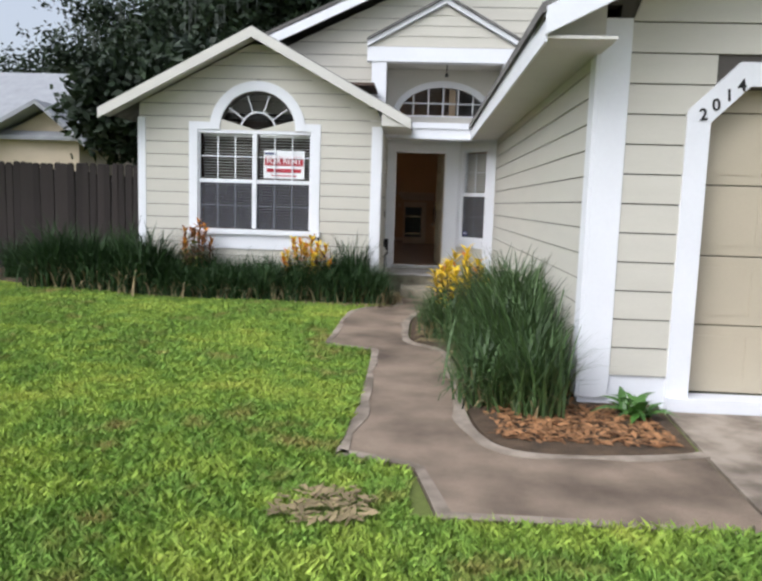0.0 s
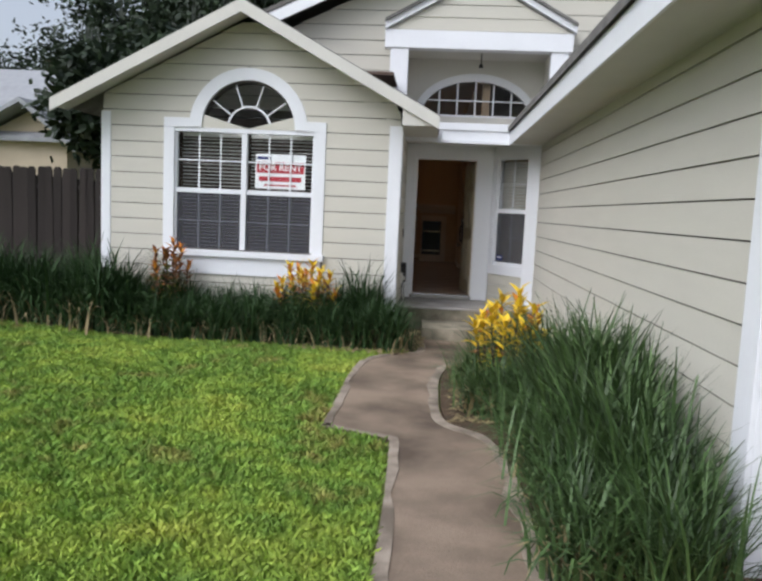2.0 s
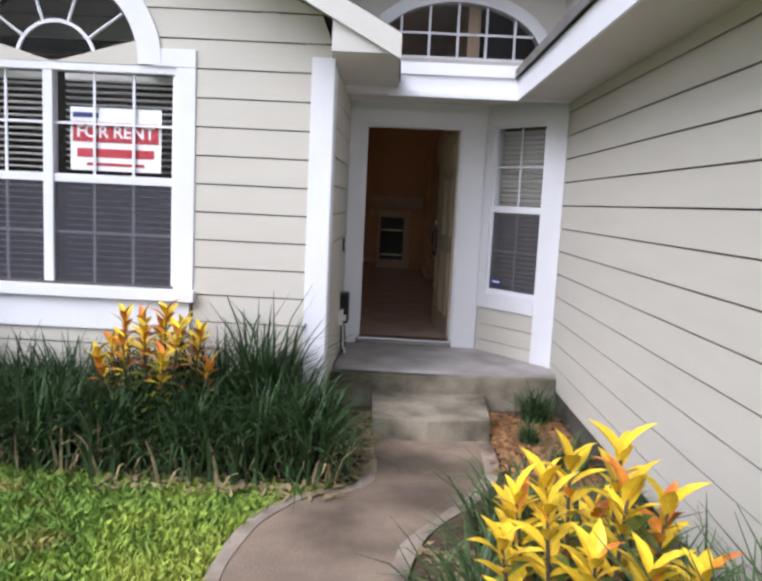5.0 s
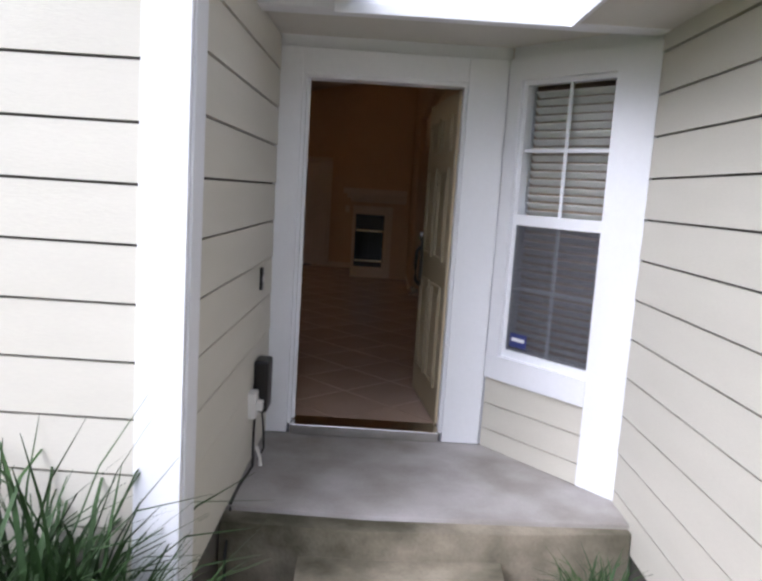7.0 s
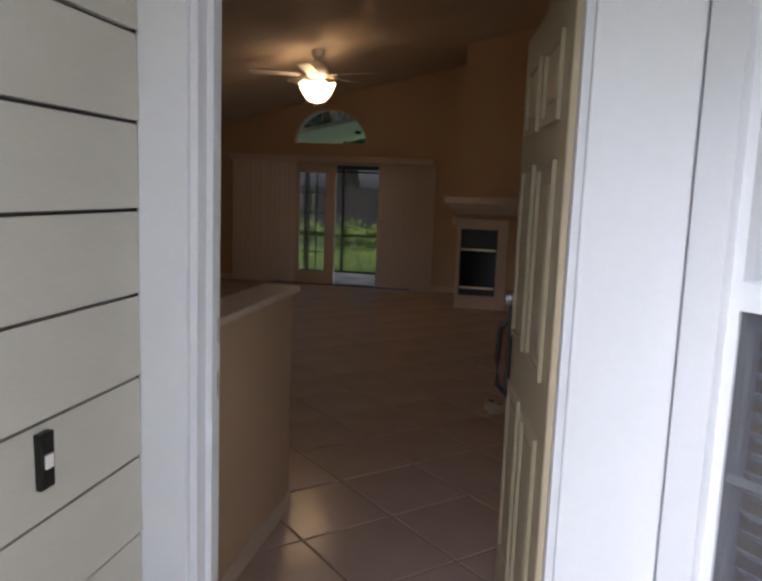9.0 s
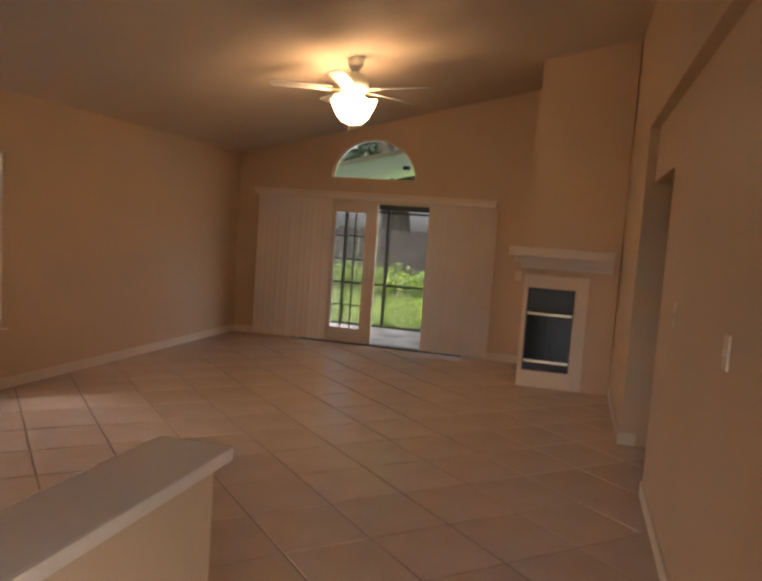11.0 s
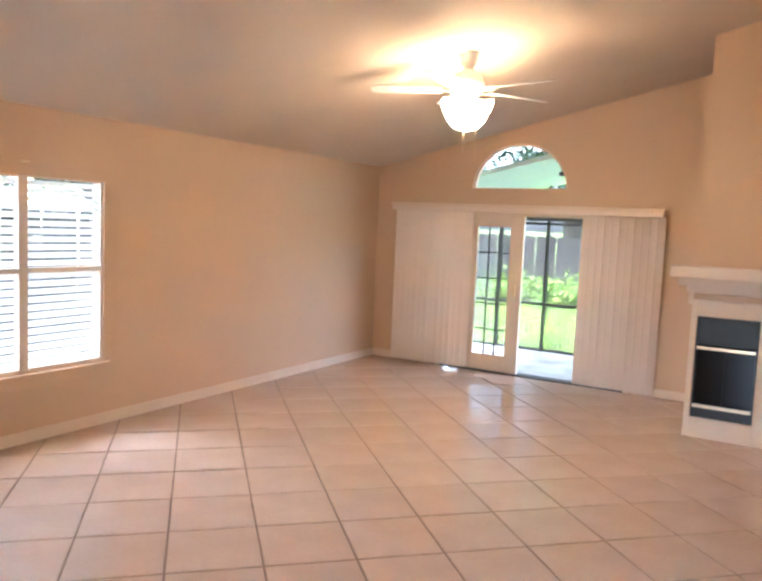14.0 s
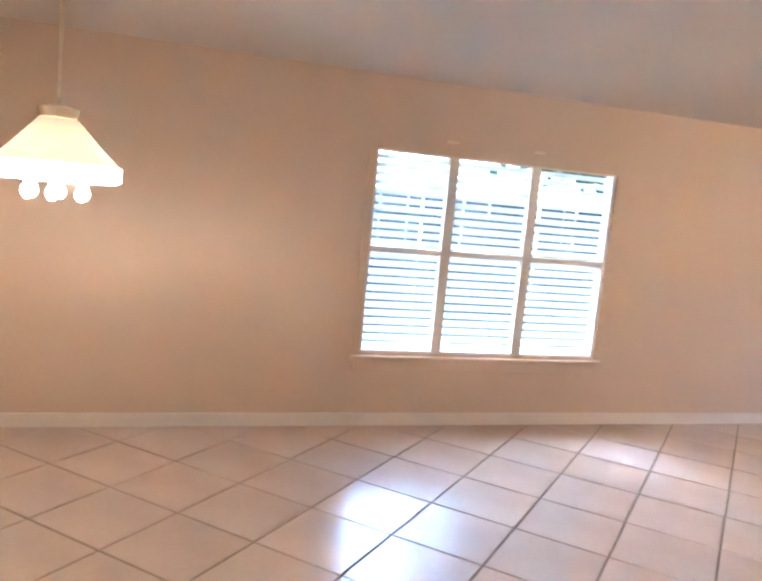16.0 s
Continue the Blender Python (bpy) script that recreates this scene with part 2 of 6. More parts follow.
def part(name, bm, mat, parent, label="", smooth=False):
    """One mesh under a thing; boards that only lie side by side become parts of their own."""
    if name not in SINGLE:
        return link(name, bm, mat, parent, label, smooth)
    left = set(bm.verts)
    made = None
    while left:
        seed = [left.pop()]
        group = set(seed)
        while seed:
            for e in seed.pop().link_edges:
                for v in e.verts:
                    if v in left:
                        left.discard(v)
                        group.add(v)
                        seed.append(v)
        piece = bmesh.new()
        copy = {v: piece.verts.new(v.co) for v in sorted(group, key=lambda v: v.index)}
        for f in bm.faces:
            if f.verts[0] in group:
                piece.faces.new([copy[v] for v in f.verts])
        made = link(name, piece, mat, parent, label, smooth)
    bm.free()
    return made


def thing(name, label, category, group="", at=None):
    e = new(name)
    e.empty_display_size = 0.1
    tagged(e, label, category, group)
    if at is not None:
        e.matrix_world = at
    return e


def setting(ob, label, category):
    return tagged(ob, label, category, kind="structure")


def cuboid(bm, x0, x1, y0, y1, z0, z1, m=None):
    c = [Vector((x, y, z)) for z in (z0, z1) for x, y in ((x0, y0), (x1, y0), (x1, y1), (x0, y1))]
    v = [bm.verts.new(m @ p if m else p) for p in c]
    for f in ((3, 2, 1, 0), (4, 5, 6, 7), (0, 1, 5, 4), (1, 2, 6, 5), (2, 3, 7, 6), (3, 0, 4, 7)):
        bm.faces.new([v[i] for i in f])
    return bm


def boxes(*rows, bevel=0.0, m=None):
    bm = bmesh.new()
    for r in rows:
        cuboid(bm, *r, m=m)
    if bevel:
        bmesh.ops.bevel(bm, geom=bm.edges[:], offset=bevel, segments=2, profile=0.6, affect="EDGES")
    return bm


def prism(outline, axis, a, b, bm=None):
    """A solid with the given outline (2D), drawn along an axis from a to b."""
    bm = bm or bmesh.new()
    def spot(p, h):
        return {"x": (h, p[0], p[1]), "y": (p[0], h, p[1]), "z": (p[0], p[1], h)}[axis]
    lo = [bm.verts.new(spot(p, a)) for p in outline]
    hi = [bm.verts.new(spot(p, b)) for p in outline]
    n = len(outline)
    bm.faces.new(lo)
    bm.faces.new(hi[::-1])
    for i in range(n):
        bm.faces.new((lo[i], hi[i], hi[(i + 1) % n], lo[(i + 1) % n]))
    bmesh.ops.recalc_face_normals(bm, faces=bm.faces[:])
    return bm


def lathe(profile, n=24, bm=None, centre=(0, 0, 0)):
    bm = bm or bmesh.new()
    rings = []
    for r, z in profile:
        rings.append([bm.verts.new((centre[0] + r * math.cos(2 * math.pi * i / n), centre[1] + r * math.sin(2 * math.pi * i / n), centre[2] + z)) for i in range(n)])
    for a, b in zip(rings, rings[1:]):
        for i in range(n):
            bm.faces.new((a[i], a[(i + 1) % n], b[(i + 1) % n], b[i]))
    bm.faces.new(rings[0][::-1])
    bm.faces.new(rings[-1])
    bmesh.ops.recalc_face_normals(bm, faces=bm.faces[:])
    return bm


def tube(points, r, n=8, bm=None):
    bm = bm or bmesh.new()
    pts = [Vector(p) for p in points]
    rings = []
    for i, p in enumerate(pts):
        d = (pts[min(i + 1, len(pts) - 1)] - pts[max(i - 1, 0)]).normalized()
        q = d.to_track_quat("Z", "Y")
        rr = r[i] if isinstance(r, (list, tuple)) else r
        rings.append([bm.verts.new(p + q @ Vector((rr * math.cos(2 * math.pi * k / n), rr * math.sin(2 * math.pi * k / n), 0))) for k in range(n)])
    for a, b in zip(rings, rings[1:]):
        for k in range(n):
            bm.faces.new((a[k], a[(k + 1) % n], b[(k + 1) % n], b[k]))
    bm.faces.new(rings[0][::-1])
    bm.faces.new(rings[-1])
    return bm


def arc(cx, cz, rx, rz, a0, a1, n):
    return [(cx + rx * math.cos(radians(a0 + (a1 - a0) * i / n)), cz + rz * math.sin(radians(a0 + (a1 - a0) * i / n))) for i in range(n + 1)]


def ring_band(outer, inner, y0, y1, bm=None):
    """A band between two open outlines in the x-z plane, from y0 to y1."""
    bm = bm or bmesh.new()
    g = [[bm.verts.new((x, y, z)) for x, z in line] for line in (outer, inner) for y in (y0, y1)]
    of, ob_, jf, jb = g
    for i in range(len(outer) - 1):
        bm.faces.new((of[i], of[i + 1], jf[i + 1], jf[i]))
        bm.faces.new((ob_[i], jb[i], jb[i + 1], ob_[i + 1]))
        bm.faces.new((of[i], ob_[i], ob_[i + 1], of[i + 1]))
        bm.faces.new((jf[i], jf[i + 1], jb[i + 1], jb[i]))
    for i in (0, -1):
        bm.faces.new((of[i], jf[i], jb[i], ob_[i]))
    bmesh.ops.recalc_face_normals(bm, faces=bm.faces[:])
    return bm


def siding(parent, a, b, z0, z1, holes=(), top=None, pitch=0.205, start=None, arch=None):
    """Lapped boards on a wall from a to b (plan points; the outside is on the right of the way from a to b).
    holes: (u0, u1, z0, z1) left free; top(z): (u0, u1) that the boards keep within."""
    ax, ay = a
    d = Vector((b[0] - ax, b[1] - ay, 0))
    length = d.length
    d.normalize()
    out = Vector((d.y, -d.x, 0))
    z = z0 if start is None else start
    while z < z1 - 0.01:
        zt = min(z + pitch, z1)
        zb = max(z, z0)
        spans = [(0.0, length)]
        for h0, h1, hz0, hz1 in holes:
            if hz0 < zt - 0.02 and hz1 > zb + 0.02:
                spans = [s for u0, u1 in spans for s in ((u0, min(u1, h0)), (max(u0, h1), u1)) if s[1] - s[0] > 0.02]
        pieces = []
        for u0, u1 in spans:
            c, w = arch if arch else (0, None)
            if w and (w(zb) > 0 or w(zt) > 0):
                pieces += [(u0, c - w(zb), u0, c - w(zt)), (c + w(zb), u1, c + w(zt), u1)]
            else:
                pieces.append((u0, u1, u0, u1))
        for p0, p1, q0, q1 in pieces:
            u0, u1, v0, v1 = p0, p1, q0, q1
            if top:
                l0, l1 = top(zb)
                m0, m1 = top(zt)
                p0, p1, q0, q1 = max(u0, l0), min(u1, l1), max(v0, m0), min(v1, m1)
                if p1 - p0 < 0.03:
                    continue
                if q1 - q0 < 0.01:
                    q0 = q1 = (p0 + p1) / 2
            bm = bmesh.new()
            jig = 0.0015 * random.uniform(-1, 1)
            def at(u, zz, o):
                p = Vector((ax, ay, 0)) + d * u + out * o
                return bm.verts.new((p.x, p.y, zz))
            # The 10 mm gap bares the dark core, drawn as the lap's shadow.
            back = [at(p0, zb + 0.010, 0), at(p1, zb + 0.010, 0), at(q1, zt, 0), at(q0, zt, 0)]
            front = [at(p0, zb + 0.010, 0.024 + jig), at(p1, zb + 0.010, 0.024 - jig), at(q1, zt, 0.019), at(q0, zt, 0.019)]
            bm.faces.new(front)
            bm.faces.new(back[::-1])
            for i in range(4):
                bm.faces.new((front[i], back[i], back[(i + 1) % 4], front[(i + 1) % 4]))
            part("siding_board", bm, SIDING, parent)
        z += pitch


# ---------------------------------------------------------------- the plan
G = -0.36          # walk and lawn
D = 12.86          # outside of the entry wall
BAY = 11.0         # front of the bay
LEFT = -4.0        # outer left corner of the bay
RX = -0.17         # recess wall beside the door
GX = 1.76          # side wall of the garage
GY = 5.12          # front of the garage
BACK = 21.9        # inside of the rear wall
LW = -3.98         # inside of the left room wall
SL = 0.236         # slope of the vaulted ceiling


def vault(x):
    return 2.42 + SL * (x - LW)


# ground: one sheet to the horizon
bm = bmesh.new()
nx = 60
xs = [-900, -300, -100, -50] + [-30 + i for i in range(61)] + [50, 100, 300, 900]
ys = [-900, -300, -100, -40] + [-20 + i for i in range(75)] + [80, 150, 300, 900]
gv = [[bm.verts.new((x, y, G - 0.03 + (0.012 * noise.noise(Vector((x * 0.6, y * 0.6, 0))) if abs(x) < 20 else 0))) for x in xs] for y in ys]
for j in range(len(ys) - 1):
    for i in range(len(xs) - 1):
        bm.faces.new((gv[j][i], gv[j][i + 1], gv[j + 1][i + 1], gv[j + 1][i]))
ground = setting(link("ground", bm, SOIL), "green lawn ground around the house", "ground")

# ---- bay with the arched window
bay = setting(thing("wall_bay", "cream lapped siding gable wall with white corner trim", "wall"), "cream lapped siding gable wall with white corner trim", "wall")
WX0, WX1, WZ0, WZ1 = -3.06, -1.25, 0.66, 2.17
AC, AR, AH = -2.11, 0.60, 0.60


def bay_top(z):
    k = (3.55 - z) / 1.22
    return (max(0, (-2.12 - LEFT) - k * 2.35), min(RX - LEFT, (-2.12 - LEFT) + k * 2.35)) if z > 2.28 else (0, RX - LEFT)


body = bmesh.new()
cuboid(body, LEFT, WX0, BAY, BAY + 0.14, G - 0.1, 2.33)
cuboid(body, WX1, RX, BAY, BAY + 0.14, G - 0.1, 2.33)
cuboid(body, WX0, WX1, BAY, BAY + 0.14, G - 0.1, WZ0)
half = arc(AC, WZ1, AR, AH, 180, 90, 12)
prism([(WX0, WZ1), (AC - AR, WZ1)] + half[1:] + [(AC, 3.52), (LEFT + 0.1, 2.33), (WX0, 2.33)], "y", BAY, BAY + 0.14, body)
half = arc(AC, WZ1, AR, AH, 0, 90, 12)
prism([(WX1, WZ1), (AC + AR, WZ1)] + half[1:] + [(AC, 3.52), (RX - 0.1, 2.33), (WX1, 2.33)], "y", BAY, BAY + 0.14, body)
part("wall_core", body, LAPSHADE, bay)
siding(bay, (LEFT, BAY), (RX, BAY), -0.2, 3.5, holes=((WX0 - 0.14 - LEFT, WX1 + 0.14 - LEFT, 0.42, 2.25),), arch=(AC - LEFT, lambda z: (AR + 0.08) * math.sqrt(max(0.0, 1 - ((z - 2.2) / (AH + 0.08)) ** 2)) if 2.2 < z < 2.88 else 0.0), top=bay_top, pitch=0.197, start=-0.18)
part("foundation", boxes((LEFT, RX, BAY - 0.010, BAY, G - 0.1, -0.165)), SIDING, bay, "cream painted wall base")
part("corner_trim", boxes((RX - 0.14, RX + 0.022, BAY - 0.03, BAY, -0.25, 2.30), (RX, RX + 0.03, BAY, BAY + 0.14, -0.25, 2.25), bevel=0.004), TRIM, bay, "white corner board")
part("corner_trim", boxes((LEFT - 0.025, LEFT + 0.1, BAY - 0.03, BAY, -0.25, 2.36), bevel=0.004), TRIM, bay, "white corner board")
part("left_side", boxes((LEFT, LEFT + 0.14, BAY + 0.14, D, G - 0.1, 2.36)), SIDING, bay)

# window in the bay
win = setting(thing("window_1", "white arched double window with grilles and blinds behind", "window"), "white arched double window with grilles and blinds behind", "window")
yf = BAY - 0.035
part("casing", boxes((WX0 - 0.14, WX0, yf, BAY + 0.02, WZ0 - 0.02, WZ1 + 0.07), (WX1, WX1 + 0.14, yf, BAY + 0.02, WZ0 - 0.02, WZ1 + 0.07), (WX0 - 0.14, AC - AR - 0.1, yf - 0.003, BAY + 0.02, WZ1 + 0.02, WZ1 + 0.14), (AC + AR + 0.1, WX1 + 0.14, yf - 0.003, BAY + 0.02, WZ1 + 0.02, WZ1 + 0.14), bevel=0.004), TRIM, win)
part("arch_casing", ring_band(arc(AC, WZ1 + 0.03, AR + 0.16, AH + 0.15, 180, 0, 28), arc(AC, WZ1 + 0.03, AR, AH, 180, 0, 28), yf - 0.006, BAY + 0.1), TRIM, win)
part("window_sill", boxes((WX0 - 0.16, WX1 + 0.16, BAY - 0.09, BAY + 0.02, WZ0 - 0.10, WZ0 - 0.02), (WX0 - 0.12, WX1 + 0.12, BAY - 0.045, BAY + 0.02, 0.33, WZ0 - 0.10), bevel=0.006), TRIM, win, "white apron sill")
mid = (WX0 + WX1) / 2
zm = 1.40
part("window_frame", boxes((WX0, WX1, BAY - 0.02, BAY + 0.07, WZ1 - 0.03, WZ1 + 0.03), (mid - 0.035, mid + 0.035, BAY - 0.015, BAY + 0.07, WZ0, WZ1 - 0.03), (WX0, mid - 0.035, BAY, BAY + 0.06, zm - 0.03, zm + 0.03), (mid + 0.035, WX1, BAY, BAY + 0.06, zm - 0.03, zm + 0.03), (WX0, WX0 + 0.03, BAY, BAY + 0.06, WZ0, zm - 0.03), (WX1 - 0.03, WX1, BAY, BAY + 0.06, WZ0, zm - 0.03), (WX0, WX0 + 0.03, BAY, BAY + 0.06, zm + 0.03, WZ1 - 0.03), (WX1 - 0.03, WX1, BAY, BAY + 0.06, zm + 0.03, WZ1 - 0.03), bevel=0.003), TRIM, win)
for side in (0, 1):
    a, b = (WX0 + 0.03, mid - 0.035) if side == 0 else (mid + 0.035, WX1 - 0.03)
    for lo, hi in ((WZ0, zm - 0.03), (zm + 0.03, WZ1 - 0.03)):
        pane = part("pane", boxes((a, b, BAY + 0.035, BAY + 0.039, lo, hi)), GLASS, win)
        pane.visible_shadow = False
        bars = bmesh.new()
        for k in (1, 2):
            u = a + (b - a) * k / 3
            cuboid(bars, u - 0.009, u + 0.009, BAY + 0.022, BAY + 0.034, lo, hi)
        w = (lo + hi) / 2
        cuboid(bars, a, b, BAY + 0.019, BAY + 0.033, w - 0.009, w + 0.009)
        part("grille", bars, TRIM, pane)
fan_glass = part("pane", prism(arc(AC, WZ1 + 0.03, AR, AH, 180, 0, 24), "y", BAY + 0.035, BAY + 0.04), GLASS, win)
fan_glass.visible_shadow = False
bars = ring_band(arc(AC, WZ1 + 0.03, 0.29, 0.29, 180, 0, 20), arc(AC, WZ1 + 0.03, 0.265, 0.265, 180, 0, 20), BAY + 0.015, BAY + 0.033)
for ang in (36, 72, 108, 144):
    ca, sa = math.cos(radians(ang)), math.sin(radians(ang))
    tube([(AC + 0.28 * ca, BAY + 0.024, WZ1 + 0.03 + 0.28 * sa), (AC + AR * ca, BAY + 0.024, WZ1 + 0.03 + AH * sa)], 0.011, 6, bars)
part("grille", bars, TRIM, fan_glass)

# blinds in the bay room, behind the glass
blind = tagged(thing("window_blind", "", ""), "white slatted blind lowered behind the arched window", "blind")
for a, b in ((WX0 + 0.04, mid - 0.04), (mid + 0.04, WX1 - 0.04)):
    part("head_rail", boxes((a, b, BAY + 0.17, BAY + 0.22, WZ1 - 0.07, WZ1 - 0.02), bevel=0.004), SLAT, blind)
    slats = bmesh.new()
    z = WZ0 + 0.03
    while z < WZ1 - 0.08:
        m = Matrix.Translation((0, BAY + 0.195, z)) @ Matrix.Rotation(radians(-12), 4, "X")
        cuboid(slats, a, b, -0.024, 0.024, -0.0015, 0.0015, m)
        z += 0.046
    tagged(part("slats", slats, SLAT, blind), kind="stuff")

# FOR RENT sign behind the glass
sign = tagged(thing("rent_sign", "", ""), "white and red rental sign taped inside the bay window", "sign")
sx0, sx1, sz0, sz1 = -2.02, -1.37, 1.46, 1.90
part("board", boxes((sx0, sx1, BAY + 0.045, BAY + 0.050, sz0, sz1)), SIGNW, sign)
part("red_band", boxes((sx0 + 0.02, sx1 - 0.02, BAY + 0.041, BAY + 0.044, 1.66, 1.80)), SIGNR, sign, "red band")
part("blue_bar", boxes((sx0 + 0.02, sx0 + 0.2, BAY + 0.041, BAY + 0.044, 1.83, 1.865)), SIGNB, sign)


def lettering(name, text, size, m, mat, parent, depth=0.001, weight=0.0):
    cu = bpy.data.curves.new(name, "FONT")
    cu.body, cu.size, cu.extrude, cu.offset = text, size, depth, weight
    cu.align_x, cu.align_y = "CENTER", "CENTER"
    tmp = bpy.data.objects.new(name, cu)
    scene.collection.objects.link(tmp)
    deps = bpy.context.evaluated_depsgraph_get()
    me = bpy.data.meshes.new_from_object(tmp.evaluated_get(deps))
    bpy.data.objects.remove(tmp)
    me.transform(m)
    me.materials.clear()
    me.materials.append(mat)
    ob = new(name, me)
    ob.parent = parent
    return ob


lettering("words", "FOR RENT", 0.12, pose((sx0 + sx1) / 2, BAY + 0.0395, 1.73, 90, 0, 0), SIGNW, sign, weight=0.002)
part("number_bars", boxes((sx0 + 0.05, sx1 - 0.05, BAY + 0.041, BAY + 0.044, 1.555, 1.615), (sx0 + 0.12, sx1 - 0.12, BAY + 0.041, BAY + 0.044, 1.495, 1.515)), SIGNR, sign, "red line of digits")

# roof of the bay
bayroof = setting(thing("roof_bay", "low gable roof with pale fascia boards", "roof"), "low gable roof with pale fascia boards", "roof")
apex, el, er = (-2.12, 3.62), (-4.48, 2.38), (0.30, 2.33)
for p, q in ((el, apex), (apex, er)):
    part("slope", prism([p, q, (q[0], q[1] + 0.07), (p[0], p[1] + 0.07)], "y", BAY - 0.42, D + 0.6), SHINGLE, bayroof)
    part("rake_fascia", prism([(p[0], p[1] - 0.1), (q[0], q[1] - 0.1), (q[0], q[1] + 0.055), (p[0], p[1] + 0.055)], "y", BAY - 0.46, BAY - 0.425), SOFFIT, bayroof, "pale fascia board")
    part("soffit", prism([(p[0], p[1] - 0.03), (q[0], q[1] - 0.03), (q[0], q[1] - 0.004), (p[0], p[1] - 0.004)], "y", BAY - 0.424, BAY + 0.0), SOFFIT, bayroof)

part("eave_soffit", boxes((RX + 0.03, 0.29, BAY - 0.42, BAY + 0.14, 2.27, 2.29)), SOFFIT, bayroof)
part("eave_end", prism([(RX + 0.03, 2.29), (0.29, 2.29), (0.29, 2.33), (RX + 0.03, 2.56)], "y", BAY - 0.42, BAY - 0.40), SOFFIT, bayroof)

# ---- recess wall left of the door
rec = setting(thing("wall_recess", "cream siding wall of the entry recess", "wall"), "cream siding wall of the entry recess", "wall")
part("wall_core", boxes((RX - 0.14, RX, BAY + 0.14, D, G - 0.1, 2.30)), LAPSHADE, rec)
siding(rec, (RX, BAY + 0.14), (RX, D - 0.03), -0.05, 2.26, pitch=0.213, start=-0.06)

# ---- entry wall with the door opening, and the angled wall with the sidelight
entry = setting(thing("wall_entry", "white trimmed entry wall around the front door", "wall"), "white trimmed entry wall around the front door", "wall")
DW, DH = 0.90, 2.05
part("wall_core", boxes((RX - 0.14, -0.02, D, D + 0.12, G, 2.42), (DW + 0.02, 1.165, D, D + 0.12, G, 2.42), (-0.02, DW + 0.02, D, D + 0.12, DH + 0.02, 2.42)), TRIM, entry)
part("casing", boxes((-0.15, -0.02, D - 0.03, D, -0.05, DH + 0.16), (DW + 0.02, DW + 0.245, D - 0.03, D, -0.05, DH + 0.16), (-0.02, DW + 0.02, D - 0.03, D, DH + 0.02, DH + 0.16), bevel=0.004), TRIM, entry)
part("jamb", boxes((-0.02, 0.0, D - 0.01, D + 0.13, 0.0, DH), (DW, DW + 0.02, D - 0.01, D + 0.13, 0.0, DH), (-0.02, DW + 0.02, D - 0.01, D + 0.13, DH, DH + 0.02), (0.0, 0.018, D + 0.04, D + 0.075, 0.02, DH), bevel=0.002), TRIM, entry)
part("strike_plate", boxes((0.0, 0.004, D + 0.08, D + 0.11, 0.93, 1.0)), CHROME, entry)
part("strike_plate", boxes((0.0, 0.004, D + 0.08, D + 0.11, 1.08, 1.15)), CHROME, entry)
part("threshold", boxes((0.0, DW, D - 0.05, D + 0.13, -0.05, 0.012), bevel=0.004), CHROME, entry, "worn metal threshold")
A0, A1 = (1.165, D - 0.015), (GX, 12.13)
dv = Vector((A1[0] - A0[0], A1[1] - A0[1], 0))
AL = dv.length
AM = Matrix.Translation((A0[0], A0[1], 0)) @ Matrix.Rotation(math.atan2(dv.y, dv.x), 4, "Z")
angled = setting(thing("wall_angled", "angled white wall with a narrow sidelight window", "wall"), "angled white wall with a narrow sidelight window", "wall")
s0, s1, sb, st = AL * 0.105, AL * 0.755, 0.54, 2.09
part("wall_core", boxes((0, s0, 0, 0.12, G, 2.3), (s1, AL, 0, 0.12, G, 2.3), (s0, s1, 0, 0.12, G, sb), (s0, s1, 0, 0.12, st, 2.3), m=AM), TRIM, angled)
part("casing", boxes((0.008, s0, -0.03, 0, sb - 0.02, st + 0.12), (s1, AL, -0.03, 0, -0.05, st + 0.12), (s0, s1, -0.03, 0, st, st + 0.12), (0.008, s1, -0.035, 0, sb - 0.16, sb - 0.02), m=AM), TRIM, angled)
for k, (zb, zt) in enumerate(((-0.05, 0.06), (0.066, 0.215), (0.221, 0.372))):
    part("siding_board", boxes((0.008, s1, -0.020 + 0.002 * k, 0, zb, zt), m=AM), SIDING, angled)
side = setting(thing("window_2", "narrow sidelight window with a closed slatted blind", "window"), "narrow sidelight window with a closed slatted blind", "window")
zsm = 1.32
part("window_frame", boxes((s0, s0 + 0.025, 0.0, 0.06, sb, st), (s1 - 0.025, s1, 0.0, 0.06, sb, st), (s0 + 0.025, s1 - 0.025, 0, 0.06, zsm - 0.03, zsm + 0.03), (s0 + 0.025, s1 - 0.025, 0, 0.06, sb, sb + 0.025), (s0 + 0.025, s1 - 0.025, 0, 0.06, st - 0.025, st), m=AM), TRIM, side)
for lo, hi in ((sb + 0.025, zsm - 0.03), (zsm + 0.03, st - 0.025)):
    pane = part("pane", boxes((s0 + 0.025, s1 - 0.025, 0.03, 0.034, lo, hi), m=AM), GLASS, side)
    pane.visible_shadow = False
    u = (s0 + s1) / 2
    w = (lo + hi) / 2
    part("grille", boxes((u - 0.008, u + 0.008, 0.018, 0.029, lo, hi), (s0 + 0.025, s1 - 0.025, 0.016, 0.028, w - 0.008, w + 0.008), m=AM), TRIM, pane)
scr = part("insect_screen", boxes((s0 + 0.025, s1 - 0.025, 0.006, 0.009, sb + 0.025, zsm - 0.03), m=AM), None, side, "grey insect screen")
mesh_mat = bpy.data.materials.new("insect_mesh")
mesh_mat.use_nodes = True
nt = mesh_mat.node_tree
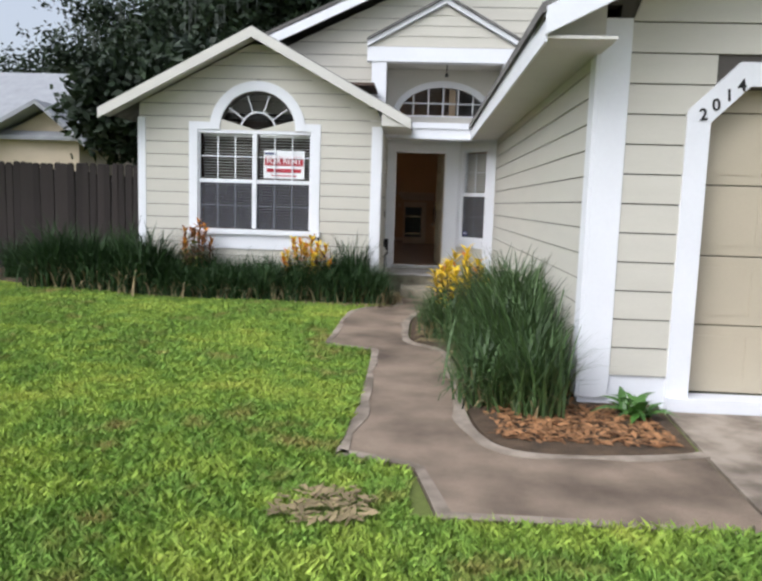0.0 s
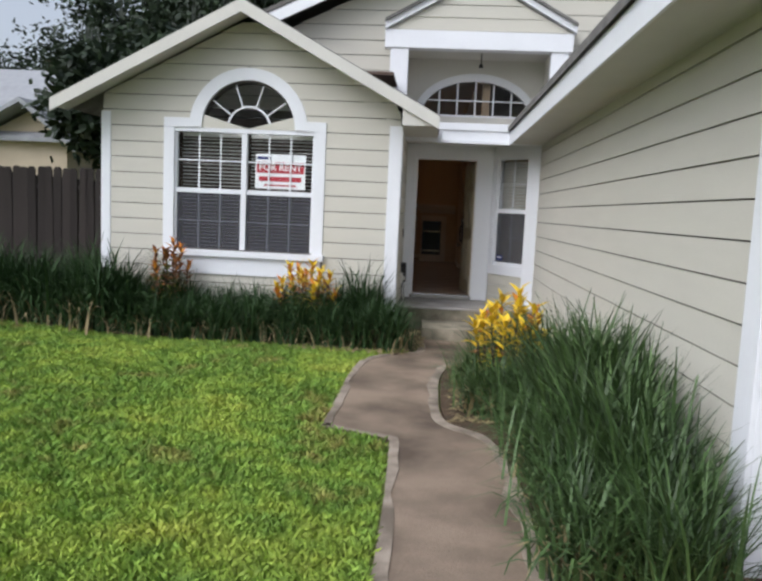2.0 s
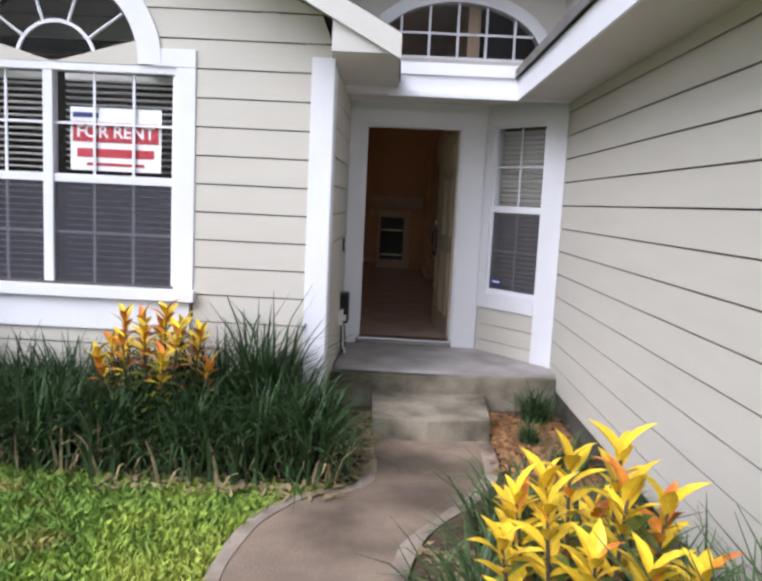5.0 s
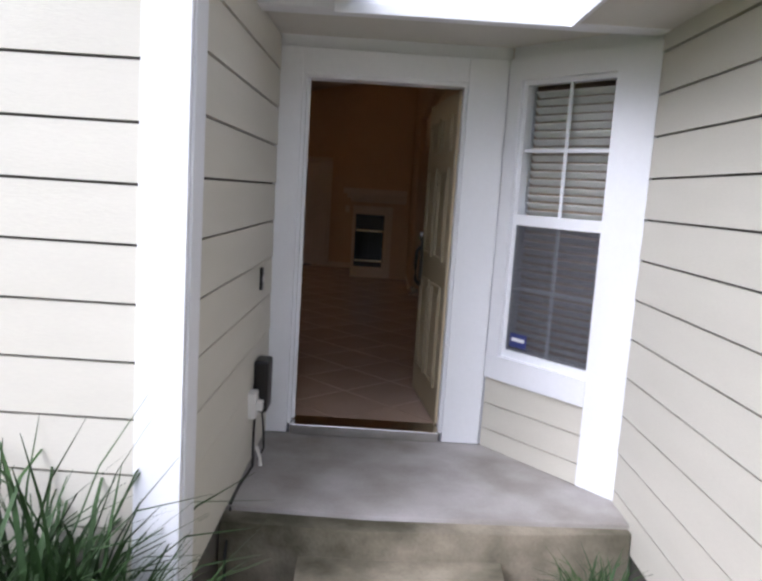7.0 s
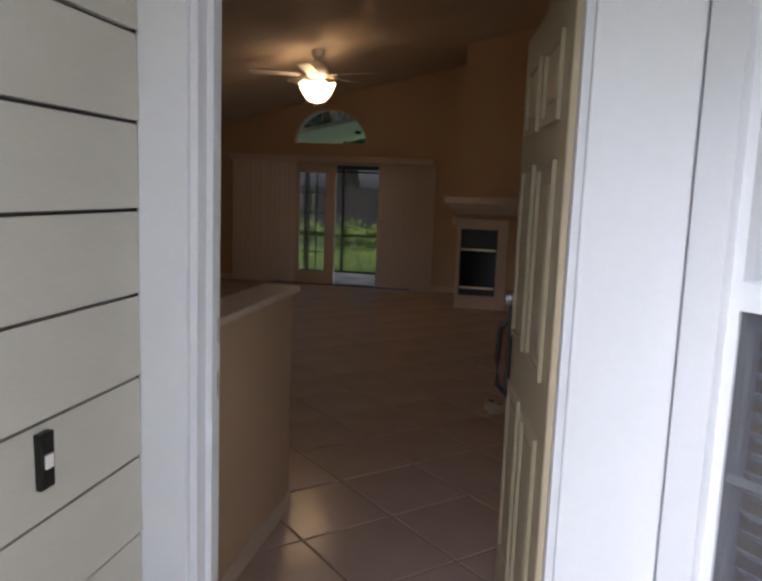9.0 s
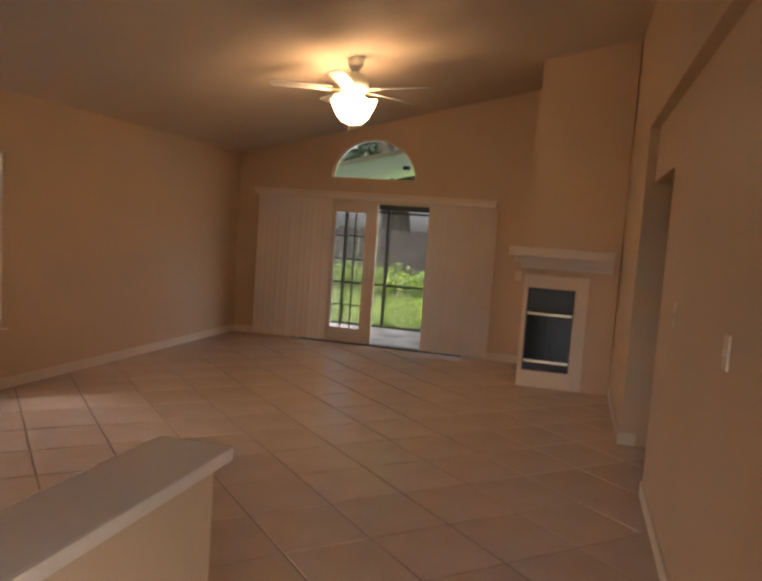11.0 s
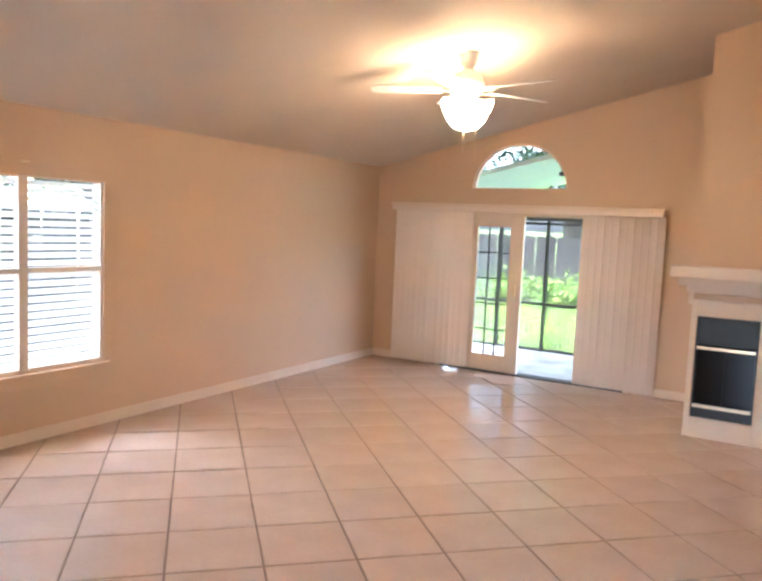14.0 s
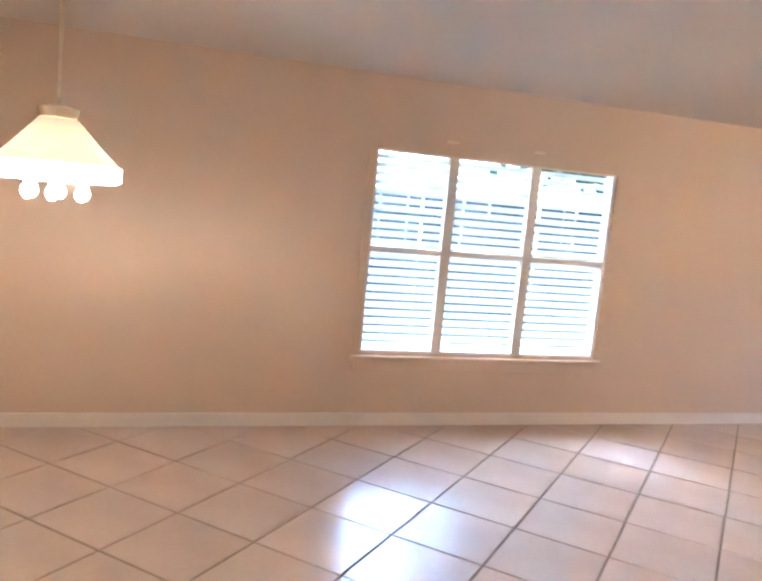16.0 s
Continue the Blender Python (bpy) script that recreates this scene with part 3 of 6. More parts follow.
mix = nt.nodes.new("ShaderNodeMixShader")
tr = nt.nodes.new("ShaderNodeBsdfTransparent")
df = nt.nodes.new("ShaderNodeBsdfDiffuse")
df.inputs[0].default_value = (0.10, 0.10, 0.115, 1)
mix.inputs[0].default_value = 0.42
nt.links.new(tr.outputs[0], mix.inputs[1])
nt.links.new(df.outputs[0], mix.inputs[2])
nt.links.new(mix.outputs[0], nt.nodes["Material Output"].inputs[0])
scr.data.materials.append(mesh_mat)
for p0, p1 in ((WX0 + 0.03, mid - 0.035), (mid + 0.035, WX1 - 0.03)):
    part("insect_screen", boxes((p0, p1, BAY + 0.010, BAY + 0.013, WZ0, zm - 0.03)), mesh_mat, win, "grey insect screen")
sblind = tagged(thing("window_blind", "", ""), "closed white slatted blind behind the sidelight", "blind")
z = sb + 0.03
while z < st - 0.03:
    m = AM @ Matrix.Translation((0, 0.085, z)) @ Matrix.Rotation(radians(-38), 4, "X")
    part("slat", boxes((s0 + 0.03, s1 - 0.03, -0.025, 0.025, -0.0015, 0.0015), m=m), SLAT, sblind)
    z += 0.044

# ---- garage
gar = setting(thing("wall_garage_side", "long cream siding side wall of the garage", "wall"), "long cream siding side wall of the garage", "wall")
part("wall_core", boxes((GX, GX + 0.14, GY, 12.4, G - 0.1, 2.40)), LAPSHADE, gar)
siding(gar, (GX, 12.13), (GX, GY + 0.16), -0.2, 2.25, pitch=0.195, start=-0.19)
part("corner_trim", boxes((GX - 0.028, GX + 0.0, GY - 0.03, GY + 0.15, -0.3, 2.36), (GX, GX + 0.22, GY - 0.032, GY - 0.002, -0.3, 2.5), bevel=0.004), TRIM, gar, "white corner board")
front = setting(thing("wall_garage_front", "cream siding garage front with a clipped door opening", "wall"), "cream siding garage front with a clipped door opening", "wall")
GD0, GD1, GDT, CL = 2.58, 5.2, 2.04, 0.26
body = bmesh.new()
cuboid(body, GX + 0.14, GD0, GY, GY + 0.14, G - 0.05, 2.6)
cuboid(body, GD1, GD1 + 0.9, GY, GY + 0.14, G - 0.05, 2.6)
prism([(GD0, GDT - CL), (GD0 + CL, GDT), (GD1 - CL, GDT), (GD1, GDT - CL), (GD1, 2.6), (GD0, 2.6)], "y", GY, GY + 0.14, body)
prism([(GX - 0.0, 2.6), (GD1 + 0.9, 2.6), (3.95, 3.7)], "y", GY, GY + 0.14, body)
part("wall_core", body, LAPSHADE, front)
siding(front, (GX + 0.22, GY), (GD1 + 0.9, GY), -0.18, 3.6, holes=((GD0 - 0.17 - GX - 0.22, GD1 + 0.17 - GX - 0.22, -1, GDT - CL + 0.05), (GD0 + 0.02 - GX - 0.22, GD1 - 0.02 - GX - 0.22, 1.7, GDT + 0.14)), top=lambda z: (0, 6) if z < 2.6 else ((z - 2.6) * 1.9 - 0.1, 4.1 - (z - 2.6) * 1.9), pitch=0.217, start=-0.13)
part("garage_trim", boxes((GD0 - 0.17, GD0, GY - 0.035, GY + 0.02, -0.27, GDT - CL), (GD1, GD1 + 0.17, GY - 0.035, GY + 0.02, -0.27, GDT - CL), (GD0 + CL, GD1 - CL, GY - 0.035, GY + 0.02, GDT, GDT + 0.17), bevel=0.003), TRIM, front)
t1 = prism([(GD0 - 0.17, GDT - CL), (GD0, GDT - CL), (GD0 + CL, GDT), (GD0 + CL, GDT + 0.17), (GD0 + CL - 0.08, GDT + 0.17), (GD0 - 0.17, GDT - CL + 0.08)], "y", GY - 0.037, GY + 0.02)
part("garage_trim", t1, TRIM, front)
t2 = prism([(GD1 + 0.17, GDT - CL), (GD1, GDT - CL), (GD1 - CL, GDT), (GD1 - CL, GDT + 0.17), (GD1 - CL + 0.08, GDT + 0.17), (GD1 + 0.17, GDT - CL + 0.08)], "y", GY - 0.037, GY + 0.02)
part("garage_trim", t2, TRIM, front)
part("foundation", boxes((GX - 0.005, GD0 - 0.02, GY - 0.005, GY + 0.1, G - 0.1, -0.12), (GD0 - 0.17, GD1 + 0.2, GY - 0.1, GY + 0.12, G - 0.1, -0.27)), TRIM, front, "white painted slab edge")
gd = setting(thing("garage_door", "tan panelled overhead garage door closed", "door"), "tan panelled overhead garage door closed", "door")
z = -0.268
while z < GDT + 0.2:
    bm = boxes((GD0 - 0.05, GD1 + 0.05, GY + 0.145, GY + 0.185, z + 0.004, z + 0.53), bevel=0.006)
    for k in range(6):
        u = GD0 + 0.05 + k * 0.42
        cuboid(bm, u, u + 0.36, GY + 0.139, GY + 0.146, z + 0.08, z + 0.45)
    part("panel", bm, GARAGE, gd)
    z += 0.535
num = tagged(thing("house_number", "", ""), "dark house number digits on the slanted garage trim", "house number")
for i, ch in enumerate("2014"):
    px, pz = GD0 - 0.06 + 0.085 * i, GDT - CL + 0.05 + 0.07 * i
    lettering("digit", ch, 0.12, pose(px, GY - 0.041, pz, 90, 0, 0) @ pose(0, 0, 0, 0, 0, 6), BLACK, num, 0.003, 0.002)
# eave along the garage side
eave = setting(thing("roof_garage", "garage roof with a pale boxed eave", "roof"), "garage roof with a pale boxed eave", "roof")
EX = 1.28
part("soffit", boxes((EX + 0.02, GX, GY - 0.5, 12.05, 2.245, 2.265)), SOFFIT, eave)
part("fascia", boxes((EX, EX + 0.02, GY - 0.5, 12.05, 2.22, 2.40), bevel=0.003), TRIM, eave, "white fascia board")
part("slope", prism([(EX - 0.03, 2.40), (3.95, 3.80), (3.95, 3.88), (EX - 0.03, 2.47)], "y", GY - 0.5, 22.0), SHINGLE, eave)
part("slope", prism([(3.95, 3.80), (7.2, 2.3), (7.2, 2.38), (3.95, 3.88)], "y", GY - 0.5, 22.0), SHINGLE, eave)
part("rake_fascia", prism([(EX, 2.26), (3.95, 3.64), (3.95, 3.83), (EX, 2.44)], "y", GY - 0.54, GY - 0.505), TRIM, eave)
part("eave_return", prism([(EX + 0.02, 2.268), (GX + 0.02, 2.268), (GX + 0.02, 2.60), (EX + 0.02, 2.37)], "y", GY - 0.06, GY - 0.036), SOFFIT, eave)
part("soffit", prism([(EX, 2.36), (3.95, 3.74), (3.95, 3.77), (EX, 2.39)], "y", GY - 0.5, GY), SOFFIT, eave)

# ---- entry beam, niche and pediment over the porch
ped = setting(thing("wall_pediment", "white pediment and siding gable above the porch", "wall"), "white pediment and siding gable above the porch", "wall")
PY = 12.05
part("beam", boxes((-0.3, EX + 0.5, PY, PY + 0.14, 2.24, 2.5), (0.2, EX, PY - 0.025, PY, 2.22, 2.27), (0.2, EX, PY - 0.02, PY, 2.40, 2.5), bevel=0.004), TRIM, ped, "white boxed beam")
part("porch_ceiling", boxes((-0.3, 2.0, PY + 0.14, D + 0.0, 2.28, 2.31), (RX, 0.29, BAY + 0.14, PY, 2.29, 2.315)), SOFFIT, ped)
part("niche_floor", boxes((-0.3, 2.0, PY + 0.14, D + 0.1, 2.46, 2.5)), SOFFIT, ped)
part("niche_side", boxes((-0.32, -0.2, PY + 0.12, D + 0.1, 2.5, 3.6), (1.80, 1.92, PY + 0.12, D + 0.1, 2.5, 3.6), (-0.32, 1.92, PY + 0.12, D + 0.1, 3.52, 3.6)), SOFFIT, ped)
part("pilaster", boxes((-0.42, -0.17, PY - 0.04, PY + 0.12, 2.3, 3.5), bevel=0.004), TRIM, ped)
part("pilaster", boxes((1.77, 2.0, PY - 0.04, PY + 0.12, 2.3, 3.5), bevel=0.004), TRIM, ped)
part("header_band", boxes((-0.5, 2.05, PY - 0.06, PY + 0.12, 3.48, 3.72), bevel=0.005), TRIM, ped)
part("tympanum", prism([(-0.5, 3.72), (2.05, 3.72), (0.79, 4.40)], "y", PY - 0.02, PY + 0.12), SOFFIT, ped)
siding(ped, (-0.45, PY - 0.02), (2.02, PY - 0.02), 3.72, 4.4, top=lambda z: ((z - 3.72) * 1.86, 2.47 - (z - 3.72) * 1.86), pitch=0.17)
for p, q in (((-0.5, 3.72), (0.79, 4.42)), ((0.79, 4.42), (2.08, 3.72))):
    part("raking_trim", prism([p, q, (q[0], q[1] + 0.09), (p[0], p[1] + 0.09)], "y", PY - 0.1, PY + 0.02), TRIM, ped)
    part("gable_cap", prism([(p[0], p[1] + 0.09), (q[0], q[1] + 0.09), (q[0], q[1] + 0.13), (p[0], p[1] + 0.13)], "y", PY - 0.14, D + 1.5), SHINGLE, ped)
main = setting(thing("wall_main_gable", "cream siding main gable behind the porch", "wall"), "cream siding main gable behind the porch", "wall")
MY = PY + 0.25
MA = (3.2, 6.05)


def main_top(z):
    return (max(0, (z - 2.9) * 2.12 + 0.2), 9.0)


body = prism([(-3.9, 2.5), (-0.32, 2.5), (-0.32, 3.6), (1.92, 3.6), (1.92, 2.5), (7.2, 2.5), (7.2, 4.0), MA, (-3.9, 2.75)], "y", MY, MY + 0.12)
part("wall_core", body, LAPSHADE, main)
siding(main, (-3.9, MY), (7.2, MY), 2.6, 6.0, holes=((3.5, 5.9, 2.4, 3.62),), top=main_top)
mroof = setting(thing("roof_main", "main roof with a pale raking fascia", "roof"), "main roof with a pale raking fascia", "roof")
# Unseen eave, added to keep the sun off the left room window.
part("shading_soffit", boxes((-4.85, -4.125, 13.15, 22.1, 2.30, 2.34), (-4.87, -4.85, 13.15, 22.1, 2.26, 2.42)), SOFFIT, mroof, "unseen eave added to shade the side window")
part("rake_fascia", prism([(-4.6, 2.55), (MA[0], MA[1] + 0.1), (MA[0], MA[1] + 0.28), (-4.6, 2.73)], "y", MY - 0.4, MY - 0.36), TRIM, mroof, "pale fascia board")
part("slope", prism([(-4.7, 2.68), (MA[0], MA[1] + 0.23), (MA[0], MA[1] + 0.31), (-4.7, 2.76)], "y", MY - 0.4, BACK + 0.7), SHINGLE, mroof)
part("slope", prism([(MA[0], MA[1] + 0.23), (9.5, 3.2), (9.5, 3.28), (MA[0], MA[1] + 0.31)], "y", MY - 0.4, BACK + 0.7), SHINGLE, mroof)
# transom over the entry
trans = setting(thing("wall_transom", "niche wall with an arched transom window", "wall"), "niche wall with an arched transom window", "wall")
TC, TR, TH, TZ = 0.82, 0.80, 0.52, 2.69
body = boxes((-0.32, TC - TR, D, D + 0.12, 2.42, 3.6), (TC + TR, 1.92, D, D + 0.12, 2.42, 3.6), (TC - TR, TC + TR, D, D + 0.12, 2.42, TZ))
prism([(TC - TR, TZ)] + arc(TC, TZ, TR, TH, 180, 90, 12)[1:] + [(TC, 3.6), (TC - TR, 3.6)], "y", D, D + 0.12, body)
prism([(TC + TR, TZ)] + arc(TC, TZ, TR, TH, 0, 90, 12)[1:] + [(TC, 3.6), (TC + TR, 3.6)], "y", D, D + 0.12, body)
part("wall_core", body, SOFFIT, trans)
part("arch_casing", ring_band(arc(TC, TZ, TR + 0.11, TH + 0.11, 180, 0, 24), arc(TC, TZ, TR, TH, 180, 0, 24), D - 0.03, D + 0.05), TRIM, trans)
tw = setting(thing("window_3", "arched transom window with white muntins", "window"), "arched transom window with white muntins", "window")
tp = part("pane", prism(arc(TC, TZ, TR, TH, 180, 0, 24), "y", D + 0.05, D + 0.055), GLASS, tw)
tp.visible_shadow = False
bars = boxes((TC - TR, TC + TR, D + 0.02, D + 0.045, TZ - 0.03, TZ + 0.03), (TC - TR * 0.88, TC + TR * 0.88, D + 0.025, D + 0.04, TZ + 0.23, TZ + 0.25))
for k in (-2, -1, 0, 1, 2):
    u = TC + k * TR / 3
    cuboid(bars, u - 0.011, u + 0.011, D + 0.026, D + 0.042, TZ, TZ + TH * math.sqrt(1 - (k / 3) ** 2))
part("muntins", bars, TRIM, tw)

# ---- porch, step and walk
porch = setting(thing("porch", "grey concrete porch slab with mossy front edge", "porch"), "grey concrete porch slab with mossy front edge", "porch")
part("slab", prism([(RX, 11.80), (0.5, 11.78), (1.2, 11.82), (GX, 11.86), (GX, 12.2), (1.165, D), (RX, D)], "z", G - 0.1, -0.055), PORCH, porch)
part("mossy_edge", prism([(RX + 0.01, 11.68), (0.5, 11.66), (1.15, 11.72), (GX - 0.03, 11.80), (GX - 0.03, 11.852), (1.2, 11.815), (0.5, 11.777), (RX + 0.01, 11.795)], "z", G - 0.1, -0.075), MOSSY, porch, "mossy brown front edge")
part("step", prism([(0.22, 10.92), (0.62, 10.88), (1.08, 10.98), (1.12, 11.74), (0.2, 11.66)], "z", G - 0.1, -0.21), MOSSY, porch)
walk_l = [(0.20, 10.95), (0.18, 10.3), (0.14, 10.02), (-0.22, 9.78), (-0.42, 9.35), (-0.46, 8.6), (-0.46, 7.8), (-0.46, 7.10), (-0.42, 7.0), (-0.02, 6.84), (0.05, 6.78), (0.07, 6.4), (0.09, 5.6), (0.09, 4.7), (0.07, 4.0), (0.05, 3.76), (0.10, 3.72), (0.48, 3.59), (0.53, 3.5), (0.60, 3.15), (0.64, 2.92)]
walk_r = [(1.09, 10.95), (1.07, 10.4), (0.92, 9.95), (0.56, 9.4), (0.43, 8.8), (0.41, 8.1), (0.42, 7.55), (0.50, 7.25), (0.74, 7.02), (0.85, 6.55), (0.89, 5.9), (0.88, 5.2), (0.89, 4.6), (0.95, 4.22), (1.08, 3.98), (1.35, 3.90), (1.9, 3.96), (2.3, 4.08)]


def smooth_line(pts, n=4):
    out = []
    for i in range(len(pts) - 1):
        p0, p1, p2, p3 = [Vector((*pts[max(0, min(len(pts) - 1, j))], 0)) for j in (i - 1, i, i + 1, i + 2)]
        for k in range(n):
            t = k / n
            q = 0.5 * ((2 * p1) + (p2 - p0) * t + (2 * p0 - 5 * p1 + 4 * p2 - p3) * t * t + (3 * p1 - p0 - 3 * p2 + p3) * t ** 3)
            out.append((q.x, q.y))
    return out + [pts[-1]]


wl, wr = smooth_line(walk_l), smooth_line(walk_r)
outline = wl + [(2.24, 2.92)] + wr[::-1]
path = setting(thing("walkway", "curving brown stained concrete garden walk", "walkway"), "curving brown stained concrete garden walk", "walkway")


def flat_solid(outline, z0, z1):
    bm = prism(outline, "z", z0, z1)
    bmesh.ops.triangulate(bm, faces=[f for f in bm.faces if len(f.verts) > 4])
    return bm


part("slab", flat_solid(outline, G - 0.1, G), CONCRETE, path)


def edging(line, w, side, z):
    bm = bmesh.new()
    rows = []
    for i, p in enumerate(line):
        a, b = Vector(line[max(0, i - 1)]), Vector(line[min(len(line) - 1, i + 1)])
        d = (b - a).normalized()
        nrm = Vector((-d.y, d.x)) * side
        ww = w * (1 + 0.9 * noise.noise(Vector((p[0] * 2.3, p[1] * 2.3, 3))))
        q = Vector(p) + nrm * ww
        rows.append([bm.verts.new((p[0], p[1], G - 0.06)), bm.verts.new((p[0], p[1], z)), bm.verts.new((q.x, q.y, z)), bm.verts.new((q.x, q.y, G - 0.06))])
    for a, b in zip(rows, rows[1:]):
        for i in range(3):
            bm.faces.new((a[i], b[i], b[i + 1], a[i + 1]))
    bmesh.ops.recalc_face_normals(bm, faces=bm.faces[:])
    return bm


part("pale_edge", edging(wr, 0.085, -1, G + 0.006), PALE_CONCRETE, path, "pale worn concrete edge")
part("pale_edge", edging(wl, 0.07, 1, G + 0.006), PALE_CONCRETE, path, "pale worn concrete edge")
part("pale_edge", edging([(0.64, 2.92), (1.2, 2.92), (2.24, 2.92)], 0.06, 1, G + 0.007), PALE_CONCRETE, path)
drive = setting(link("driveway", prism([(2.26, 2.9), (2.33, 4.1), (2.40, GY - 0.12), (6.2, GY - 0.12), (6.4, -6.0), (2.2, -6.0)], "z", G - 0.1, G - 0.004), PALE_CONCRETE), "brown grey concrete driveway slab", "driveway")
bed = setting(link("planting_bed_right", flat_solid([(p[0] + 0.02, p[1]) for p in wr[:-1]] + [(2.28, 4.1), (2.36, GY - 0.01), (GX, GY - 0.01), (GX, 11.8), (1.12, 11.7)], G - 0.1, G + 0.012), MULCH), "brown mulch bed beside the garage wall", "garden bed")
bedl = setting(link("planting_bed_left", flat_solid(smooth_line([(-8.2, 11.9), (-6.5, 11.2), (-4.5, 10.3), (-2.5, 10.05), (-0.9, 10.08), (-0.45, 10.02), (-0.1, 10.06), (0.12, 10.2), (0.17, 10.9)]) + [(0.2, 11.65), (RX, 11.66), (RX, 11.0), (LEFT, BAY), (LEFT, 13.2), (-8.2, 13.2)], G - 0.1, G + 0.012), MULCH), "brown mulch bed below the bay window", "garden bed")

# ---- interior shell
def room(name, bm, mat, label, cat):
    return setting(link(name, bm, mat), label, cat)


RW = 0.93
wall_l = setting(thing("wall_left", "plain peach painted long room wall", "wall"), "plain peach painted long room wall", "wall")
LY0, LY1, LZ0, LZ1 = 15.85, 17.73, 0.53, 1.93
part("wall_core", boxes((LW - 0.12, LW, D + 0.12, LY0, -0.1, 2.5), (LW - 0.12, LW, LY1, BACK + 0.12, -0.1, 2.5), (LW - 0.12, LW, LY0, LY1, -0.1, LZ0), (LW - 0.12, LW, LY0, LY1, LZ1, 2.5)), PLASTER, wall_l)
wall_b = setting(thing("wall_rear", "peach rear wall with a patio door and arched window", "wall"), "peach rear wall with a patio door and arched window", "wall")
SX0, SX1, SZ = -3.05, -0.75, 1.90
RC, RR, RH, RZ = -2.12, 0.57, 0.52, 2.16
body = boxes((LW, SX0, BACK, BACK + 0.12, -0.1, 2.16), (SX1, 2.6, BACK, BACK + 0.12, -0.1, 2.16), (SX0, SX1, BACK, BACK + 0.12, SZ, 2.16))
cuboid(body, LW, RC - RR, BACK, BACK + 0.12, 2.16, 2.40)
prism([(RC - RR, 2.16)] + arc(RC, RZ, RR, RH, 180, 90, 12)[1:] + [(RC, vault(RC) + 0.1), (LW, vault(LW) + 0.1), (LW, 2.4), (RC - RR, 2.4)], "y", BACK, BACK + 0.12, body)
prism([(RC + RR, 2.16)] + arc(RC, RZ, RR, RH, 0, 90, 12)[1:] + [(RC, vault(RC) + 0.1), (2.6, vault(2.6) + 0.1), (2.6, 2.16)], "y", BACK, BACK + 0.12, body)
part("wall_core", body, PLASTER, wall_b)
room("ceiling", prism([(LW - 0.12, vault(LW - 0.12)), (2.6, vault(2.6)), (2.6, vault(2.6) + 0.1), (LW - 0.12, vault(LW - 0.12) + 0.1)], "y", D + 0.12, BACK + 0.12), CEILING, "pale vaulted plaster ceiling rising across the room", "ceiling")
wall_r = setting(thing("wall_right", "peach room wall with a doorway and plant ledge", "wall"), "peach room wall with a doorway and plant ledge", "wall")
part("wall_core", boxes((RW, RW + 0.12, 18.75, BACK, -0.1, 2.44), (RW + 0.07, RW + 0.19, 13.98, 17.6, -0.1, 2.44), (RW + 0.07, RW + 0.19, 17.6, 18.75, 2.03, 2.44)), PLASTER, wall_r)
part("return", boxes((RW + 0.12, 2.6, 18.75, 18.87, -0.1, 2.44), (RW + 0.19, 2.6, 17.48, 17.6, -0.1, 2.44), (2.5, 2.6, 17.6, 18.75, -0.1, 2.44)), PLASTER, wall_r)
part("ledge", boxes((RW, 2.6, 13.98, BACK - 0.003, 2.44, 2.48)), PLASTER, wall_r)
part("upper_wall", boxes((RW + 0.004, RW + 0.12, D + 0.24, BACK, 2.48, 3.85)), PLASTER, wall_r)
part("entry_return", boxes((RW + 0.19, 2.6, 13.98, 14.1, -0.1, 2.44), (2.0, 2.12, D + 0.12, 13.98, -0.1, 2.44)), PLASTER, wall_r)
room("wall_front", boxes((LW, RX - 0.16, D + 0.12, D + 0.24, -0.1, 3.5), (RX - 0.16, -0.025, D + 0.12, D + 0.14, -0.1, 2.42), (0.925, 2.6, D + 0.122, D + 0.14, -0.1, 2.42), (1.92, 2.6, D + 0.12, D + 0.24, 2.42, 4.1), (-0.35, 1.92, D + 0.12, D + 0.24, 3.6, 4.0)), PLASTER, "peach painted inner face of the entry wall", "wall")
HX = -0.21
half_wall = setting(thing("half_wall", "pale painted half wall with a capped top", "wall"), "pale painted half wall with a capped top", "half wall")
part("wall_core", boxes((HX - 0.12, HX, D + 0.14, 14.27, -0.05, 1.03)), PLASTER, half_wall)
part("cap", boxes((HX - 0.15, HX + 0.03, D + 0.14, 14.30, 1.03, 1.06), bevel=0.008), CAPW, half_wall, "pale wooden cap")
part("baseboard", boxes((HX, HX + 0.012, D + 0.14, 14.27, 0, 0.08), (HX - 0.12, HX, 14.27, 14.252, 0, 0.08), bevel=0.003), BASEW, half_wall)
base = setting(thing("baseboard", "painted skirting boards along the room walls", "baseboard"), "painted skirting boards along the room walls", "baseboard")
for row in ((LW, LW + 0.014, D + 0.24, BACK, 0, 0.09), (LW + 0.014, SX0 - 0.05, BACK - 0.014, BACK, 0, 0.09), (SX1 + 0.05, 0.03, BACK - 0.014, BACK, 0, 0.09), (RW - 0.014, RW, 18.74, 20.5, 0, 0.09), (RW, RW + 0.12, 18.736, 18.75, 0, 0.09), (RW + 0.056, RW + 0.07, 14.0, 17.6, 0, 0.09), (RW + 0.07, RW + 0.19, 17.6, 17.614, 0, 0.09)):
    part("board", boxes(row, bevel=0.003), BASEW, base)
floor = setting(thing("floor", "diagonal cream glazed floor tiles with dark grout", "floor"), "diagonal cream glazed floor tiles with dark grout", "floor")
